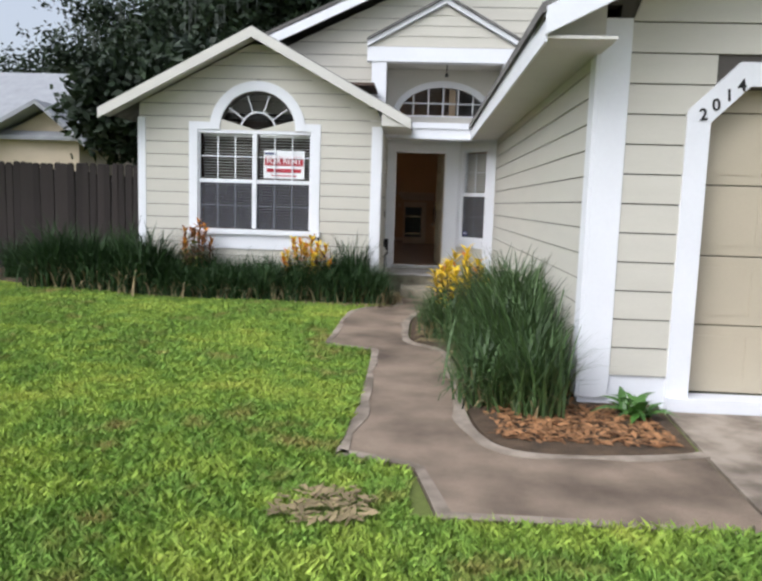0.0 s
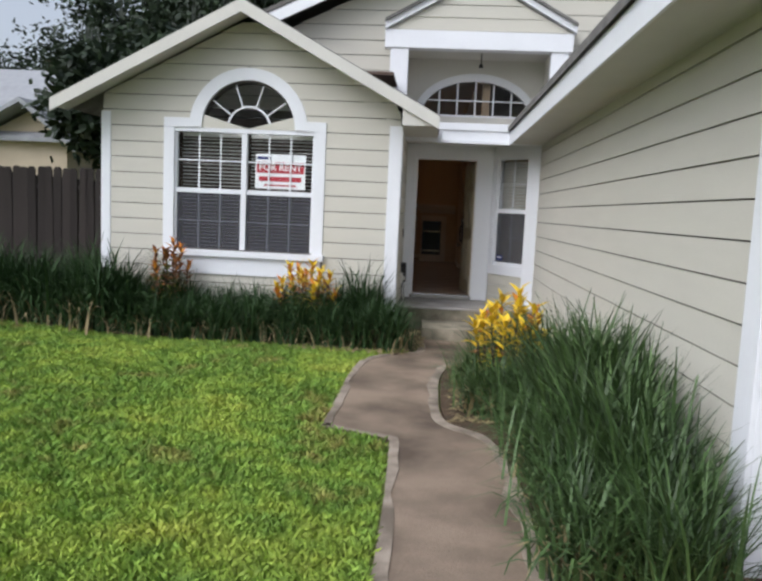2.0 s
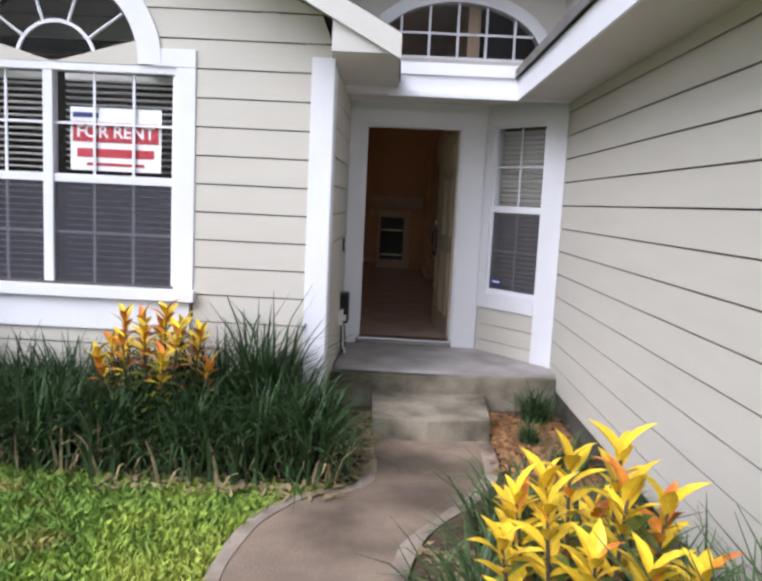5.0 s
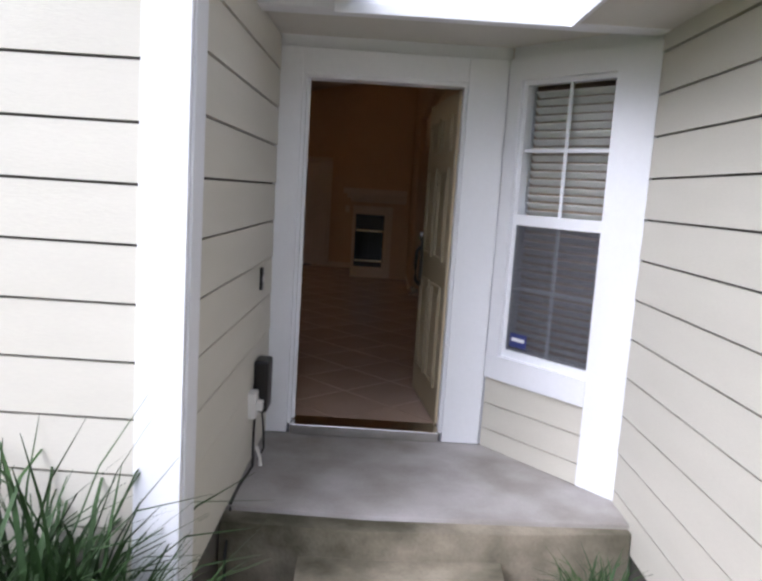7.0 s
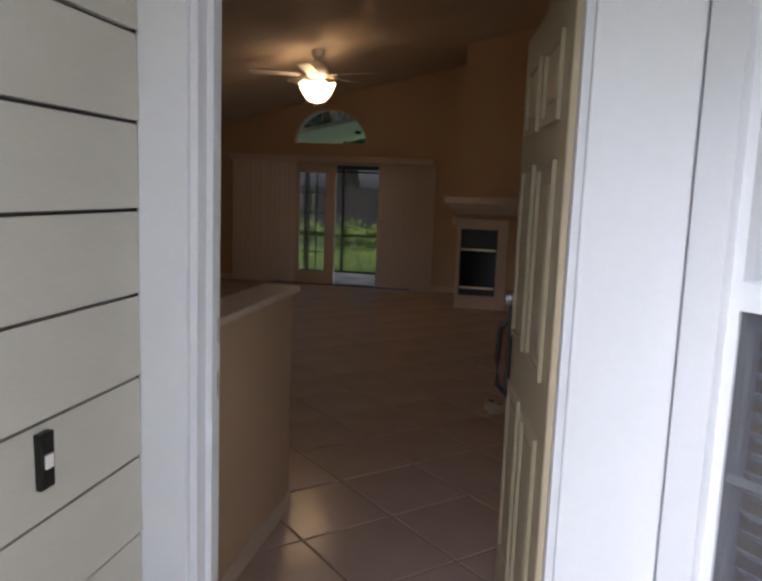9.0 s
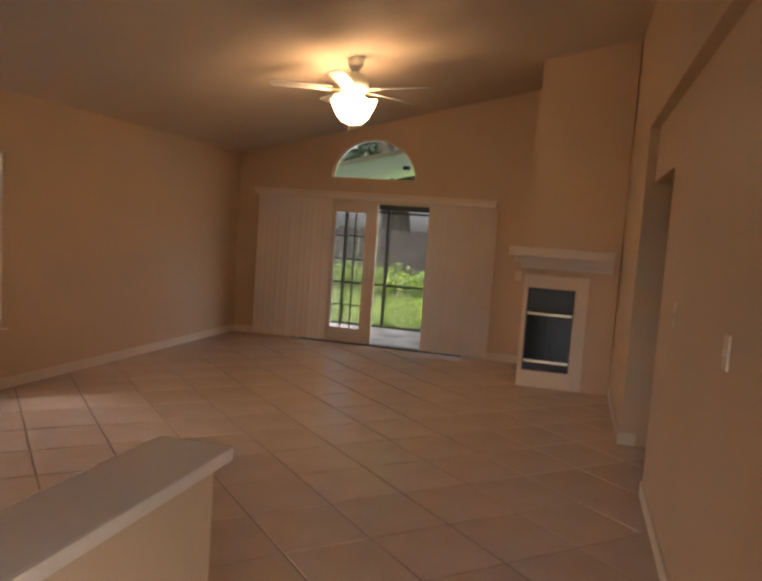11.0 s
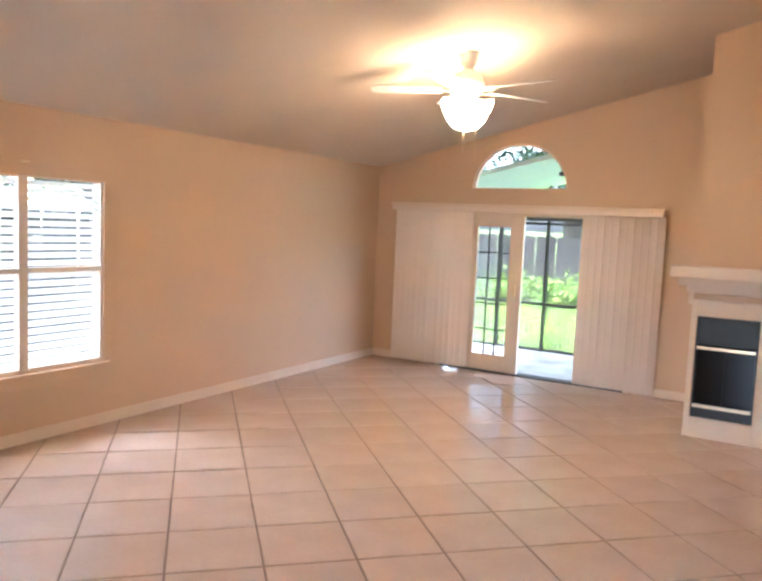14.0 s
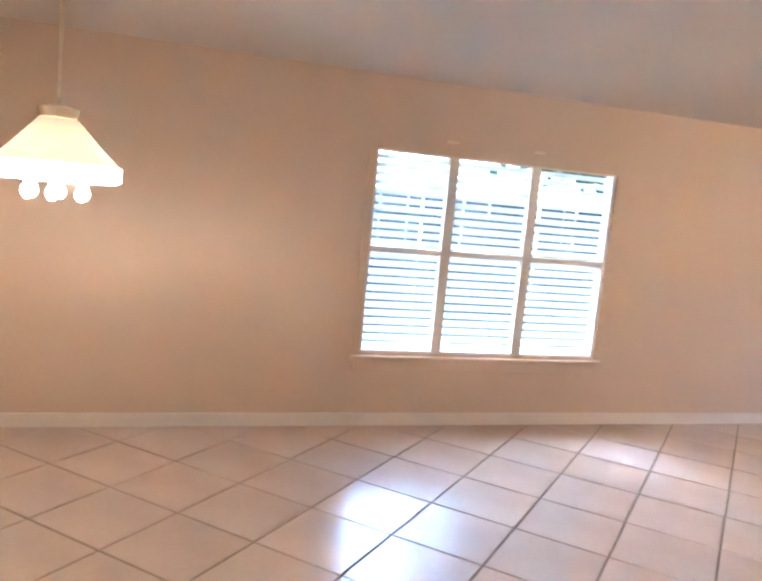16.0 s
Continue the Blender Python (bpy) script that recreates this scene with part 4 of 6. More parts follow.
part("grout_bed", boxes((LW - 0.05, 2.6, D + 0.13, BACK + 0.1, -0.12, -0.006)), GROUT, floor)

# outer shell that closes the house
room("wall_house_left", boxes((LEFT - 0.1, LW - 0.122, D + 0.0, LY0, G - 0.1, 2.5), (LEFT - 0.1, LW - 0.122, LY1, BACK + 0.3, G - 0.1, 2.5), (LEFT - 0.1, LW - 0.122, LY0, LY1, G - 0.1, LZ0), (LEFT - 0.1, LW - 0.122, LY0, LY1, LZ1, 2.5)), SIDING, "cream outer side wall of the house", "wall")
# Shallow closing walls; a deep room's shade is put into their colour.
room("wall_bay_room", boxes((LEFT + 0.14, RX - 0.14, D - 0.12, D - 0.0, G, 2.95), (LEFT + 0.14, RX - 0.14, BAY + 0.14, D - 0.12, 2.95, 2.99), (LEFT + 0.14, RX - 0.14, BAY + 0.14, D - 0.12, G, -0.02)), ROOMSHADE, "plain bay room walls darkened like a deep room", "wall")
room("wall_garage_rear", boxes((6.0, 6.14, GY + 0.14, 22.0, G, 2.6), (2.6, 6.0, 21.9, 22.0, G, 2.6)), SOFFIT, "plain outer walls of the garage", "wall")

# lamps
def lamp(name, kind, energy, colour, m, size):
    d = bpy.data.lights.new(name, kind)
    d.energy, d.color = energy, colour
    if kind == "POINT":
        d.shadow_soft_size = size
    o = new(name, d)
    o.matrix_world = m
    return o


FANP = (-1.52, 19.05)
FZ = 2.64
lamp("fan_lamp", "POINT", 1.35, (1.0, 0.54, 0.25), pose(FANP[0], FANP[1], FZ - 0.03), 0.05)
lamp("pendant_lamp", "POINT", 8, (1.0, 0.66, 0.38), pose(-2.35, 14.10, 1.60), 0.08)

# ================================================================ interior things
# ---- front door leaf, standing open into the room
leaf = setting(thing("door_1", "tan panelled front door standing open into the room", "door", at=pose(0.905, D + 0.10, 0, 0, 0, 97)), "tan panelled front door standing open into the room", "door")
bm = boxes((0, 0.87, -0.022, 0.022, 0.02, DH - 0.01), bevel=0.002)
part("leaf", bm, DOORP, leaf)
part("hinge_edge", boxes((-0.002, 0.004, -0.019, 0.019, 0.03, DH - 0.03)), DOOREDGE, leaf, "cream painted hinge edge")
for u0, u1 in ((0.11, 0.39), (0.48, 0.76)):
    for z0, z1 in ((0.22, 0.86), (1.02, 1.60), (1.70, 1.92)):
        for s in (-1, 1):
            f = bmesh.new()
            y0, y1 = (0.0225, 0.033) if s > 0 else (-0.033, -0.0225)
            for r in ((u0, u0 + 0.022, z0, z1), (u1 - 0.022, u1, z0, z1), (u0 + 0.022, u1 - 0.022, z0, z0 + 0.022), (u0 + 0.022, u1 - 0.022, z1 - 0.022, z1)):
                cuboid(f, r[0], r[1], y0, y1, r[2], r[3])
            part("panel_moulding", f, DOORP, leaf)
            part("raised_panel", boxes((u0 + 0.06, u1 - 0.06, y0, y1 - 0.004, z0 + 0.06, z1 - 0.06) if s > 0 else (u0 + 0.06, u1 - 0.06, y0 + 0.004, y1, z0 + 0.06, z1 - 0.06), bevel=0.003), DOORP, leaf)
hs = part("handleset", boxes((0.785, 0.835, 0.0225, 0.04, 0.78, 1.12), bevel=0.008), BLACK, leaf, "black handleset plate")
part("grip", tube([(0.81, 0.04, 1.06), (0.81, 0.065, 1.03), (0.81, 0.07, 0.92), (0.81, 0.065, 0.82), (0.81, 0.04, 0.79)], 0.011, 8), BLACK, hs)
part("deadbolt", tube([(0.81, 0.02, 1.14), (0.81, 0.055, 1.14)], 0.03, 16), CHROME, leaf, "worn metal deadbolt")
part("knob", lathe([(0.012, 0), (0.014, 0.02), (0.03, 0.04), (0.033, 0.055), (0.02, 0.07)], 16), CHROME, leaf, "bright metal knob").matrix_local = pose(0.81, 0.04, 0.74, -90, 0, 0)
part("knob", lathe([(0.012, 0), (0.014, 0.02), (0.03, 0.04), (0.033, 0.055), (0.02, 0.07)], 16), CHROME, leaf, "bright metal knob").matrix_local = pose(0.81, -0.023, 0.80, 90, 0, 0)
for z in (0.25, 1.02, 1.8):
    part("hinge", tube([(-0.006, -0.024, z - 0.05), (-0.006, -0.024, z + 0.05)], 0.008, 8), CHROME, leaf)
part("peephole", tube([(0.435, 0.02, 1.5), (0.435, 0.027, 1.5)], 0.009, 10), BLACK, leaf)

# ---- ceiling fan
fx, fy = FANP
top = vault(fx)
fanlight = tagged(thing("ceiling_fan", "", "", at=pose(fx, fy, FZ)), "white ceiling fan with a lit frosted glass bowl", "ceiling fan")
part("canopy", lathe([(0.03, top - FZ - 0.12), (0.065, top - FZ - 0.07), (0.075, top - FZ - 0.0)], 20), SLAT, fanlight)
part("rod", tube([(0, 0, 0.22), (0, 0, top - FZ - 0.1)], 0.014, 10), SLAT, fanlight)
part("motor_housing", lathe([(0.03, 0.24), (0.10, 0.21), (0.125, 0.15), (0.125, 0.10), (0.09, 0.06), (0.05, 0.04)], 24), SLAT, fanlight, smooth=True)
part("light_kit", lathe([(0.06, 0.05), (0.075, 0.02), (0.06, 0.0)], 20), BRASS, fanlight, "pale brass fitting")
bowl = bmesh.new()
prof = [(0.02, -0.21), (0.09, -0.19), (0.14, -0.14), (0.18, -0.06), (0.20, 0.0)]
n = 30
rings = []
for j, (r, z) in enumerate(prof):
    rings.append([bowl.verts.new(((r + (0.012 * math.cos(6 * 2 * math.pi * i / n) if j > 2 else 0)) * math.cos(2 * math.pi * i / n), (r + (0.012 * math.cos(6 * 2 * math.pi * i / n) if j > 2 else 0)) * math.sin(2 * math.pi * i / n), z + (0.01 * math.cos(6 * 2 * math.pi * i / n) if j == 4 else 0))) for i in range(n)])
for a, b in zip(rings, rings[1:]):
    for i in range(n):
        bowl.faces.new((a[i], a[(i + 1) % n], b[(i + 1) % n], b[i]))
bowl.faces.new(rings[0][::-1])
bmesh.ops.solidify(bowl, geom=bowl.faces[:], thickness=0.004)
part("glass_bowl", bowl, BOWL, fanlight, "lit frosted glass bowl with scalloped rim", True)
for k in range(5):
    m = Matrix.Rotation(radians(-12 + 72 * k), 4, "Z")
    bl = bmesh.new()
    pts = [(0.20, -0.05), (0.30, -0.062), (0.69, -0.068), (0.73, -0.05), (0.74, 0.0), (0.73, 0.05), (0.69, 0.068), (0.30, 0.062), (0.20, 0.05)]
    prism(pts, "z", 0.085, 0.093, bl)
    bmesh.ops.transform(bl, matrix=m @ Matrix.Rotation(radians(10), 4, "X"), verts=bl.verts[:])
    blade = part("blade", bl, SLAT, fanlight)
    part("blade_iron", boxes((0.09, 0.26, -0.018, 0.018, 0.078, 0.085), m=m), BRASS, blade)
for dx, ln in ((0.05, 0.25), (-0.05, 0.2)):
    part("pull_chain", tube([(dx, 0.06, 0.0), (dx, 0.075, -0.17), (dx, 0.075, -0.17 - ln)], 0.002, 5), BRASS, fanlight)

# ---- pendant over the dining end
PX, PYY = -2.35, 14.10
pend = tagged(thing("pendant_lamp_shade", "", "", at=pose(PX, PYY, 1.60)), "brass chain pendant lamp with lit white glass shade", "pendant lamp")
ptop = vault(PX) - 1.60
part("chain", tube([(0, 0, 0.26), (0.004, 0, 0.6), (0, 0, ptop - 0.03)], 0.008, 6), BRASS, pend)
part("ceiling_rose", lathe([(0.02, ptop - 0.05), (0.055, ptop - 0.02), (0.06, ptop)], 18), BRASS, pend)
crown = lathe([(0.05, 0.195), (0.066, 0.20), (0.07, 0.215), (0.075, 0.235), (0.05, 0.24), (0.02, 0.25), (0.012, 0.27)], 18)
part("crown", crown, BRASS, pend, "pierced brass crown")
for name, prof, mat, lab in (("upper_shade", [(0.07, 0.195), (0.12, 0.14), (0.17, 0.085), (0.225, 0.03)], PENDT, "amber lit panelled upper glass"), ("shade", [(0.226, 0.029), (0.236, 0.02), (0.236, -0.03), (0.215, -0.04)], PENDG, "lit white glass rim of the shade")):
    sh = bmesh.new()
    rings = [[sh.verts.new((r * (1 + (0.02 if i % 4 == 0 else 0)) * math.cos(2 * math.pi * i / 28), r * (1 + (0.02 if i % 4 == 0 else 0)) * math.sin(2 * math.pi * i / 28), z)) for i in range(28)] for r, z in prof]
    for a, b in zip(rings, rings[1:]):
        for i in range(28):
            sh.faces.new((a[i], a[(i + 1) % 28], b[(i + 1) % 28], b[i]))
    bmesh.ops.solidify(sh, geom=sh.faces[:], thickness=0.004)
    part(name, sh, mat, pend, lab)
part("band", lathe([(0.238, 0.016), (0.241, 0.02), (0.241, 0.026), (0.238, 0.028)], 28), BRASS, pend)
for k in range(6):
    a = 2 * math.pi * k / 6
    part("glass_drop", lathe([(0.008, -0.05), (0.022, -0.075), (0.024, -0.095), (0.01, -0.115)], 10, centre=(0.11 * math.cos(a), 0.11 * math.sin(a), 0)), PENDG, pend)
part("arm_ring", lathe([(0.12, -0.052), (0.125, -0.045), (0.12, -0.04)], 20), BRASS, pend)

# ---- fireplace in the corner
fire = setting(thing("chimney_breast", "peach chimney breast with a white mantel and firebox", "fireplace", at=pose(-0.06, 0, 0)), "peach chimney breast with a white mantel and firebox", "fireplace")
FX0, FY = 0.05, 20.56
part("breast", boxes((FX0, 0.09, FY, BACK - 0.003, 0, 3.9), (0.57, RW + 0.05, FY, BACK - 0.003, 0, 3.9), (0.09, 0.57, FY, BACK - 0.003, 0, 0.17), (0.09, 0.57, FY, BACK - 0.003, 1.04, 3.9)), PLASTER, fire)
part("surround", boxes((FX0 - 0.006, 0.09, FY - 0.02, FY - 0.001, 0, 1.18), (0.57, 0.70, FY - 0.02, FY - 0.001, 0, 1.18), (0.09, 0.57, FY - 0.02, FY - 0.001, 0, 0.17), (0.09, 0.57, FY - 0.02, FY - 0.001, 1.04, 1.18), bevel=0.004), BASEW, fire, "pale tiled surround")
mantel = part("mantel", boxes((-0.12, RW - 0.02, FY - 0.24, FY - 0.002, 1.37, 1.46), (-0.06, RW - 0.02, FY - 0.17, FY - 0.002, 1.30, 1.37), (0.0, RW - 0.02, FY - 0.10, FY - 0.002, 1.24, 1.30), bevel=0.006), CAPW, fire, "white stepped mantel shelf")
insert = tagged(thing("fireplace_insert", "", "", at=pose(-0.06, 0, 0)), "black metal fireplace insert with brass bars", "fireplace")
part("firebox", boxes((0.095, 0.565, FY + 0.30, FY + 0.33, 0.175, 1.035), (0.095, 0.11, FY, FY + 0.3, 0.175, 1.035), (0.55, 0.565, FY, FY + 0.3, 0.175, 1.035), (0.11, 0.55, FY, FY + 0.3, 0.175, 0.19), (0.11, 0.55, FY, FY + 0.3, 1.02, 1.035)), BLACK, insert)
part("hood", boxes((0.11, 0.55, FY - 0.01, FY + 0.02, 0.80, 1.02), bevel=0.004), BLACK, insert)
part("grate", boxes((0.11, 0.55, FY - 0.01, FY + 0.02, 0.19, 0.26), bevel=0.004), BLACK, insert)
part("glass_door", boxes((0.11, 0.328, FY + 0.004, FY + 0.012, 0.29, 0.765), (0.332, 0.55, FY + 0.004, FY + 0.012, 0.29, 0.765)), BLACKGLASS, insert, "dark glass doors")
for z in (0.775, 0.275):
    part("brass_bar", boxes((0.105, 0.555, FY - 0.02, FY + 0.006, z - 0.014, z + 0.012), bevel=0.004), BRASS, insert, "pale brass bar")

# ---- patio door, blinds and valance
slid = setting(thing("door_2", "white framed patio door, one side standing open", "door"), "white framed patio door, one side standing open", "door")
part("door_frame", boxes((SX0, SX0 + 0.05, BACK - 0.01, BACK + 0.13, 0, SZ), (SX1 - 0.05, SX1, BACK - 0.01, BACK + 0.13, 0, SZ), (SX0 + 0.05, SX1 - 0.05, BACK - 0.01, BACK + 0.13, SZ - 0.05, SZ), bevel=0.003), BASEW, slid)
part("track", boxes((SX0 + 0.05, SX1 - 0.05, BACK - 0.02, BACK + 0.14, -0.02, 0.012)), SCREENF, slid, "dark floor track")
fr = boxes((-2.78, -2.60, BACK + 0.03, BACK + 0.07, 0.012, SZ - 0.05), (-2.19, -2.03, BACK + 0.03, BACK + 0.07, 0.012, SZ - 0.05), (-2.60, -2.19, BACK + 0.03, BACK + 0.07, 0.012, 0.20), (-2.60, -2.19, BACK + 0.03, BACK + 0.07, SZ - 0.18, SZ - 0.05), bevel=0.003)
gl = part("glazed_leaf", fr, BASEW, slid)
pn = part("pane", boxes((-2.60, -2.19, BACK + 0.048, BACK + 0.053, 0.20, SZ - 0.18)), GLASS, gl)
pn.visible_shadow = False
part("pane", boxes((SX0 + 0.05, -2.78, BACK + 0.048, BACK + 0.053, 0.012, SZ - 0.05), (-1.25, SX1 - 0.05, BACK + 0.048, BACK + 0.053, 0.012, SZ - 0.05)), GLASS, slid).visible_shadow = False
mu = bmesh.new()
for u in (-2.46, -2.33):
    cuboid(mu, u - 0.008, u + 0.008, BACK + 0.054, BACK + 0.066, 0.20, SZ - 0.18)
for k in range(1, 5):
    z = 0.20 + (SZ - 0.38) * k / 5
    cuboid(mu, -2.60, -2.19, BACK + 0.056, BACK + 0.068, z - 0.008, z + 0.008)
part("grille", mu, SCREENF, gl, "thin dark grille")
part("lever", boxes((-2.12, -2.09, BACK + 0.0, BACK + 0.03, 0.92, 1.05), bevel=0.004), BRASS, gl)
val = tagged(thing("blind_valance", "", ""), "pale valance rail above the patio door", "valance")
part("rail", boxes((-3.68, -0.50, BACK - 0.16, BACK - 0.001, 1.885, 1.965), bevel=0.008), BLIND, val)
part("lip", boxes((-3.69, -0.49, BACK - 0.175, BACK - 0.161, 1.93, 1.975), bevel=0.004), BASEW, val)
for a, b, lab in ((-3.60, -2.66, 0), (-1.29, -0.52, 1)):
    vb = tagged(thing("vertical_blind", "", ""), "pale vertical vane blind drawn aside at the patio door", "blind", "blinds at the patio door")
    count = int((b - a) / 0.075)
    for k in range(count + 1):
        u = a + (b - a) * k / count
        m = Matrix.Translation((u, BACK - 0.09, 0)) @ Matrix.Rotation(radians(24 + 10 * random.random()), 4, "Z")
        vane = bmesh.new()
        pts = [(-0.045, 0.0), (-0.02, 0.006), (0.02, 0.006), (0.045, 0.0), (0.02, 0.004), (-0.02, 0.004)]
        prism(pts, "z", 0.03 + 0.006 * random.random(), 1.885, vane)
        bmesh.ops.transform(vane, matrix=m, verts=vane.verts[:])
        part("vane", vane, BLIND, vb)

# arched window over the patio door
w4 = setting(thing("window_4", "small arched window above the patio door", "window"), "small arched window above the patio door", "window")
part("window_frame", ring_band(arc(RC, RZ, RR, RH, 180, 0, 24), arc(RC, RZ, RR - 0.025, RH - 0.025, 180, 0, 24), BACK + 0.03, BACK + 0.09), BASEW, w4)
part("pane", prism(arc(RC, RZ + 0.002, RR - 0.026, RH - 0.026, 180, 0, 24), "y", BACK + 0.055, BACK + 0.06), GLASS, w4).visible_shadow = False
part("window_sill", boxes((RC - RR, RC + RR, BACK + 0.001, BACK + 0.09, RZ - 0.002, RZ + 0.012)), BASEW, w4)

# ---- triple window with slatted shutters in the left wall
w5 = setting(thing("window_5", "triple white window with slatted shutters, bright outside", "window"), "triple white window with slatted shutters, bright outside", "window")
part("casing", boxes((LW, LW + 0.012, LY0 - 0.05, LY1 + 0.05, LZ1, LZ1 + 0.07), (LW, LW + 0.012, LY0 - 0.05, LY0, LZ0, LZ1), (LW, LW + 0.012, LY1, LY1 + 0.05, LZ0, LZ1), bevel=0.003), PLASTER, w5)
part("window_sill", boxes((LW, LW + 0.04, LY0 - 0.06, LY1 + 0.06, LZ0 - 0.05, LZ0 - 0.02), (LW, LW + 0.02, LY0 - 0.04, LY1 + 0.04, LZ0 - 0.13, LZ0 - 0.05), bevel=0.005), PLASTER, w5)
cols = ((15.87, 16.39), (16.46, 17.03), (17.10, 17.71))
fr = boxes((LW - 0.06, LW - 0.005, LY0, 15.87, LZ0, LZ1), (LW - 0.06, LW - 0.005, 16.39, 16.46, LZ0, LZ1), (LW - 0.06, LW - 0.005, 17.03, 17.10, LZ0, LZ1), (LW - 0.06, LW - 0.005, 17.71, LY1, LZ0, LZ1))
for a, b in cols:
    cuboid(fr, LW - 0.058, LW - 0.008, a, b, 1.235, 1.275)
    cuboid(fr, LW - 0.058, LW - 0.008, a, b, LZ0, LZ0 + 0.015)
    cuboid(fr, LW - 0.058, LW - 0.008, a, b, LZ1 - 0.012, LZ1)
part("window_frame", fr, BASEW, w5)
for a, b in cols:
    for lo, hi in ((LZ0 + 0.015, 1.235), (1.275, LZ1 - 0.012)):
        pn = part("pane", boxes((LW - 0.10, LW - 0.096, a, b, lo, hi)), GLASS, w5)
        pn.visible_shadow = False
        z = lo + 0.03
        while z < hi - 0.01:
            m = Matrix.Translation((LW - 0.035, 0, z)) @ Matrix.Rotation(radians(42 + random.uniform(-3, 3)), 4, "Y")
            part("slat", boxes((-0.027, 0.027, a + 0.004, b - 0.004, -0.0015, 0.0015), m=m), LIGHTSLAT, w5)
            z += 0.058
for y in (16.39, 17.06):
    part("bracket", boxes((LW, LW + 0.03, y - 0.04, y + 0.04, LZ1 + 0.09, LZ1 + 0.105), bevel=0.003), BRASS, w5)
# light switches
for x, y, z in ((RW + 0.062, 15.6, 1.2), (RW + 0.062, 16.9, 1.2)):
    sw = tagged(thing("light_switch", "", ""), "small white light switch plate on the peach wall", "switch")
    part("plate", boxes((x, x + 0.008, y - 0.04, y + 0.04, z - 0.06, z + 0.06), bevel=0.002), BASEW, sw)
    part("toggle", boxes((x - 0.008, x, y - 0.008, y + 0.008, z - 0.012, z + 0.012)), BASEW, sw)
sw = tagged(thing("light_switch", "", ""), "small white switch plate beside the fireplace", "switch")
part("plate", boxes((-0.22, -0.14, BACK - 0.008, BACK, 1.02, 1.14), bevel=0.002), BASEW, sw)
part("toggle", boxes((-0.188, -0.172, BACK - 0.016, BACK - 0.008, 1.068, 1.092)), BASEW, sw)

# ================================================================ porch things
bell = tagged(thing("doorbell", "", ""), "small dark doorbell button on the siding", "doorbell")
part("plate", boxes((RX + 0.012, RX + 0.036, 12.415, 12.46, 0.87, 0.99), bevel=0.003), BLACK, bell)
part("button", boxes((RX + 0.036, RX + 0.042, 12.426, 12.449, 0.915, 0.945), bevel=0.002), SLAT, bell)
box = tagged(thing("power_timer", "", ""), "black outdoor power supply box hanging on the siding", "power box")
part("case", boxes((RX + 0.02, RX + 0.10, 12.34, 12.50, 0.22, 0.50), bevel=0.018), BLACK, box)
part("outlet_cover", boxes((RX + 0.012, RX + 0.06, 12.22, 12.31, 0.22, 0.36), bevel=0.008), SLAT, box, "white outlet cover")
part("plug", boxes((RX + 0.06, RX + 0.09, 12.24, 12.29, 0.26, 0.31), bevel=0.005), SLAT, box)
part("cord", tube([(RX + 0.06, 12.42, 0.22), (RX + 0.07, 12.45, 0.1), (RX + 0.08, 12.42, 0.0), (RX + 0.06, 12.36, -0.045)], 0.006, 6), BLACK, box)
part("cord", tube([(RX + 0.05, 12.26, 0.22), (RX + 0.05, 12.25, 0.08), (RX + 0.06, 12.2, -0.02), (RX + 0.03, 12.0, -0.047), (RX + 0.03, 11.82, -0.05), (RX + 0.05, 11.62, -0.22), (RX + 0.1, 11.4, -0.33)], 0.007, 6), BLACK, box)
part("tag", tube([(RX + 0.06, 12.3, 0.05), (RX + 0.08, 12.3, -0.01), (RX + 0.09, 12.27, -0.045)], 0.010, 6), SLAT, box, "white cord tag")
stick = tagged(thing("security_sticker", "", ""), "small navy security sticker on the sidelight glass", "sticker")
part("sheet", boxes((s0 + 0.05, s0 + 0.17, 0.0035, 0.005, sb + 0.05, sb + 0.13), m=AM), SIGNB, stick)
part("bars", boxes((s0 + 0.065, s0 + 0.155, 0.0022, 0.0033, sb + 0.085, sb + 0.105), m=AM), SIGNW, stick)
nl = tagged(thing("niche_lamp", "", ""), "small hanging lamp under the pediment soffit", "lamp")
part("stem", tube([(0.85, 12.4, 3.52), (0.85, 12.4, 3.38)], 0.008, 6), BLACK, nl)
part("cap", lathe([(0.01, 3.38), (0.03, 3.35), (0.032, 3.32)], 10, centre=(0.85, 12.4, 0)), BLACK, nl)

# ================================================================ garden
rng = random.Random(7)


def strap_mesh(name, leaves, length, spread, seed, mat, fall=1.0):
    r = random.Random(seed)
    bm = bmesh.new()
    for _ in range(leaves):
        a = r.uniform(0, 2 * math.pi)
        lean = abs(r.gauss(0, 0.33 * fall)) + 0.06
        ln = length * r.uniform(0.55, 1.1)
        w = r.uniform(0.006, 0.013)
        base = Vector((r.gauss(0, spread), r.gauss(0, spread), 0))
        d = Vector((math.cos(a), math.sin(a), 0))
        sidev = Vector((-d.y, d.x, 0))
        droop = r.uniform(0.35, 1.7) * fall
        prev = None
        p = base.copy()
        ang = lean
        for k in range(5):
            ww = w * (1.0, 1.0, 0.85, 0.6, 0.12)[k]
            cur = (bm.verts.new(p - sidev * ww), bm.verts.new(p + sidev * ww))
            if prev:
                bm.faces.new((prev[0], prev[1], cur[1], cur[0]))
            prev = cur
            p = p + (d * math.sin(ang) + Vector((0, 0, math.cos(ang)))) * ln / 4
            ang += droop * (0.18 + 0.16 * k)
    me = bpy.data.meshes.new(name)
    bm.to_mesh(me)
    bm.free()
    me.materials.append(mat)
    return me


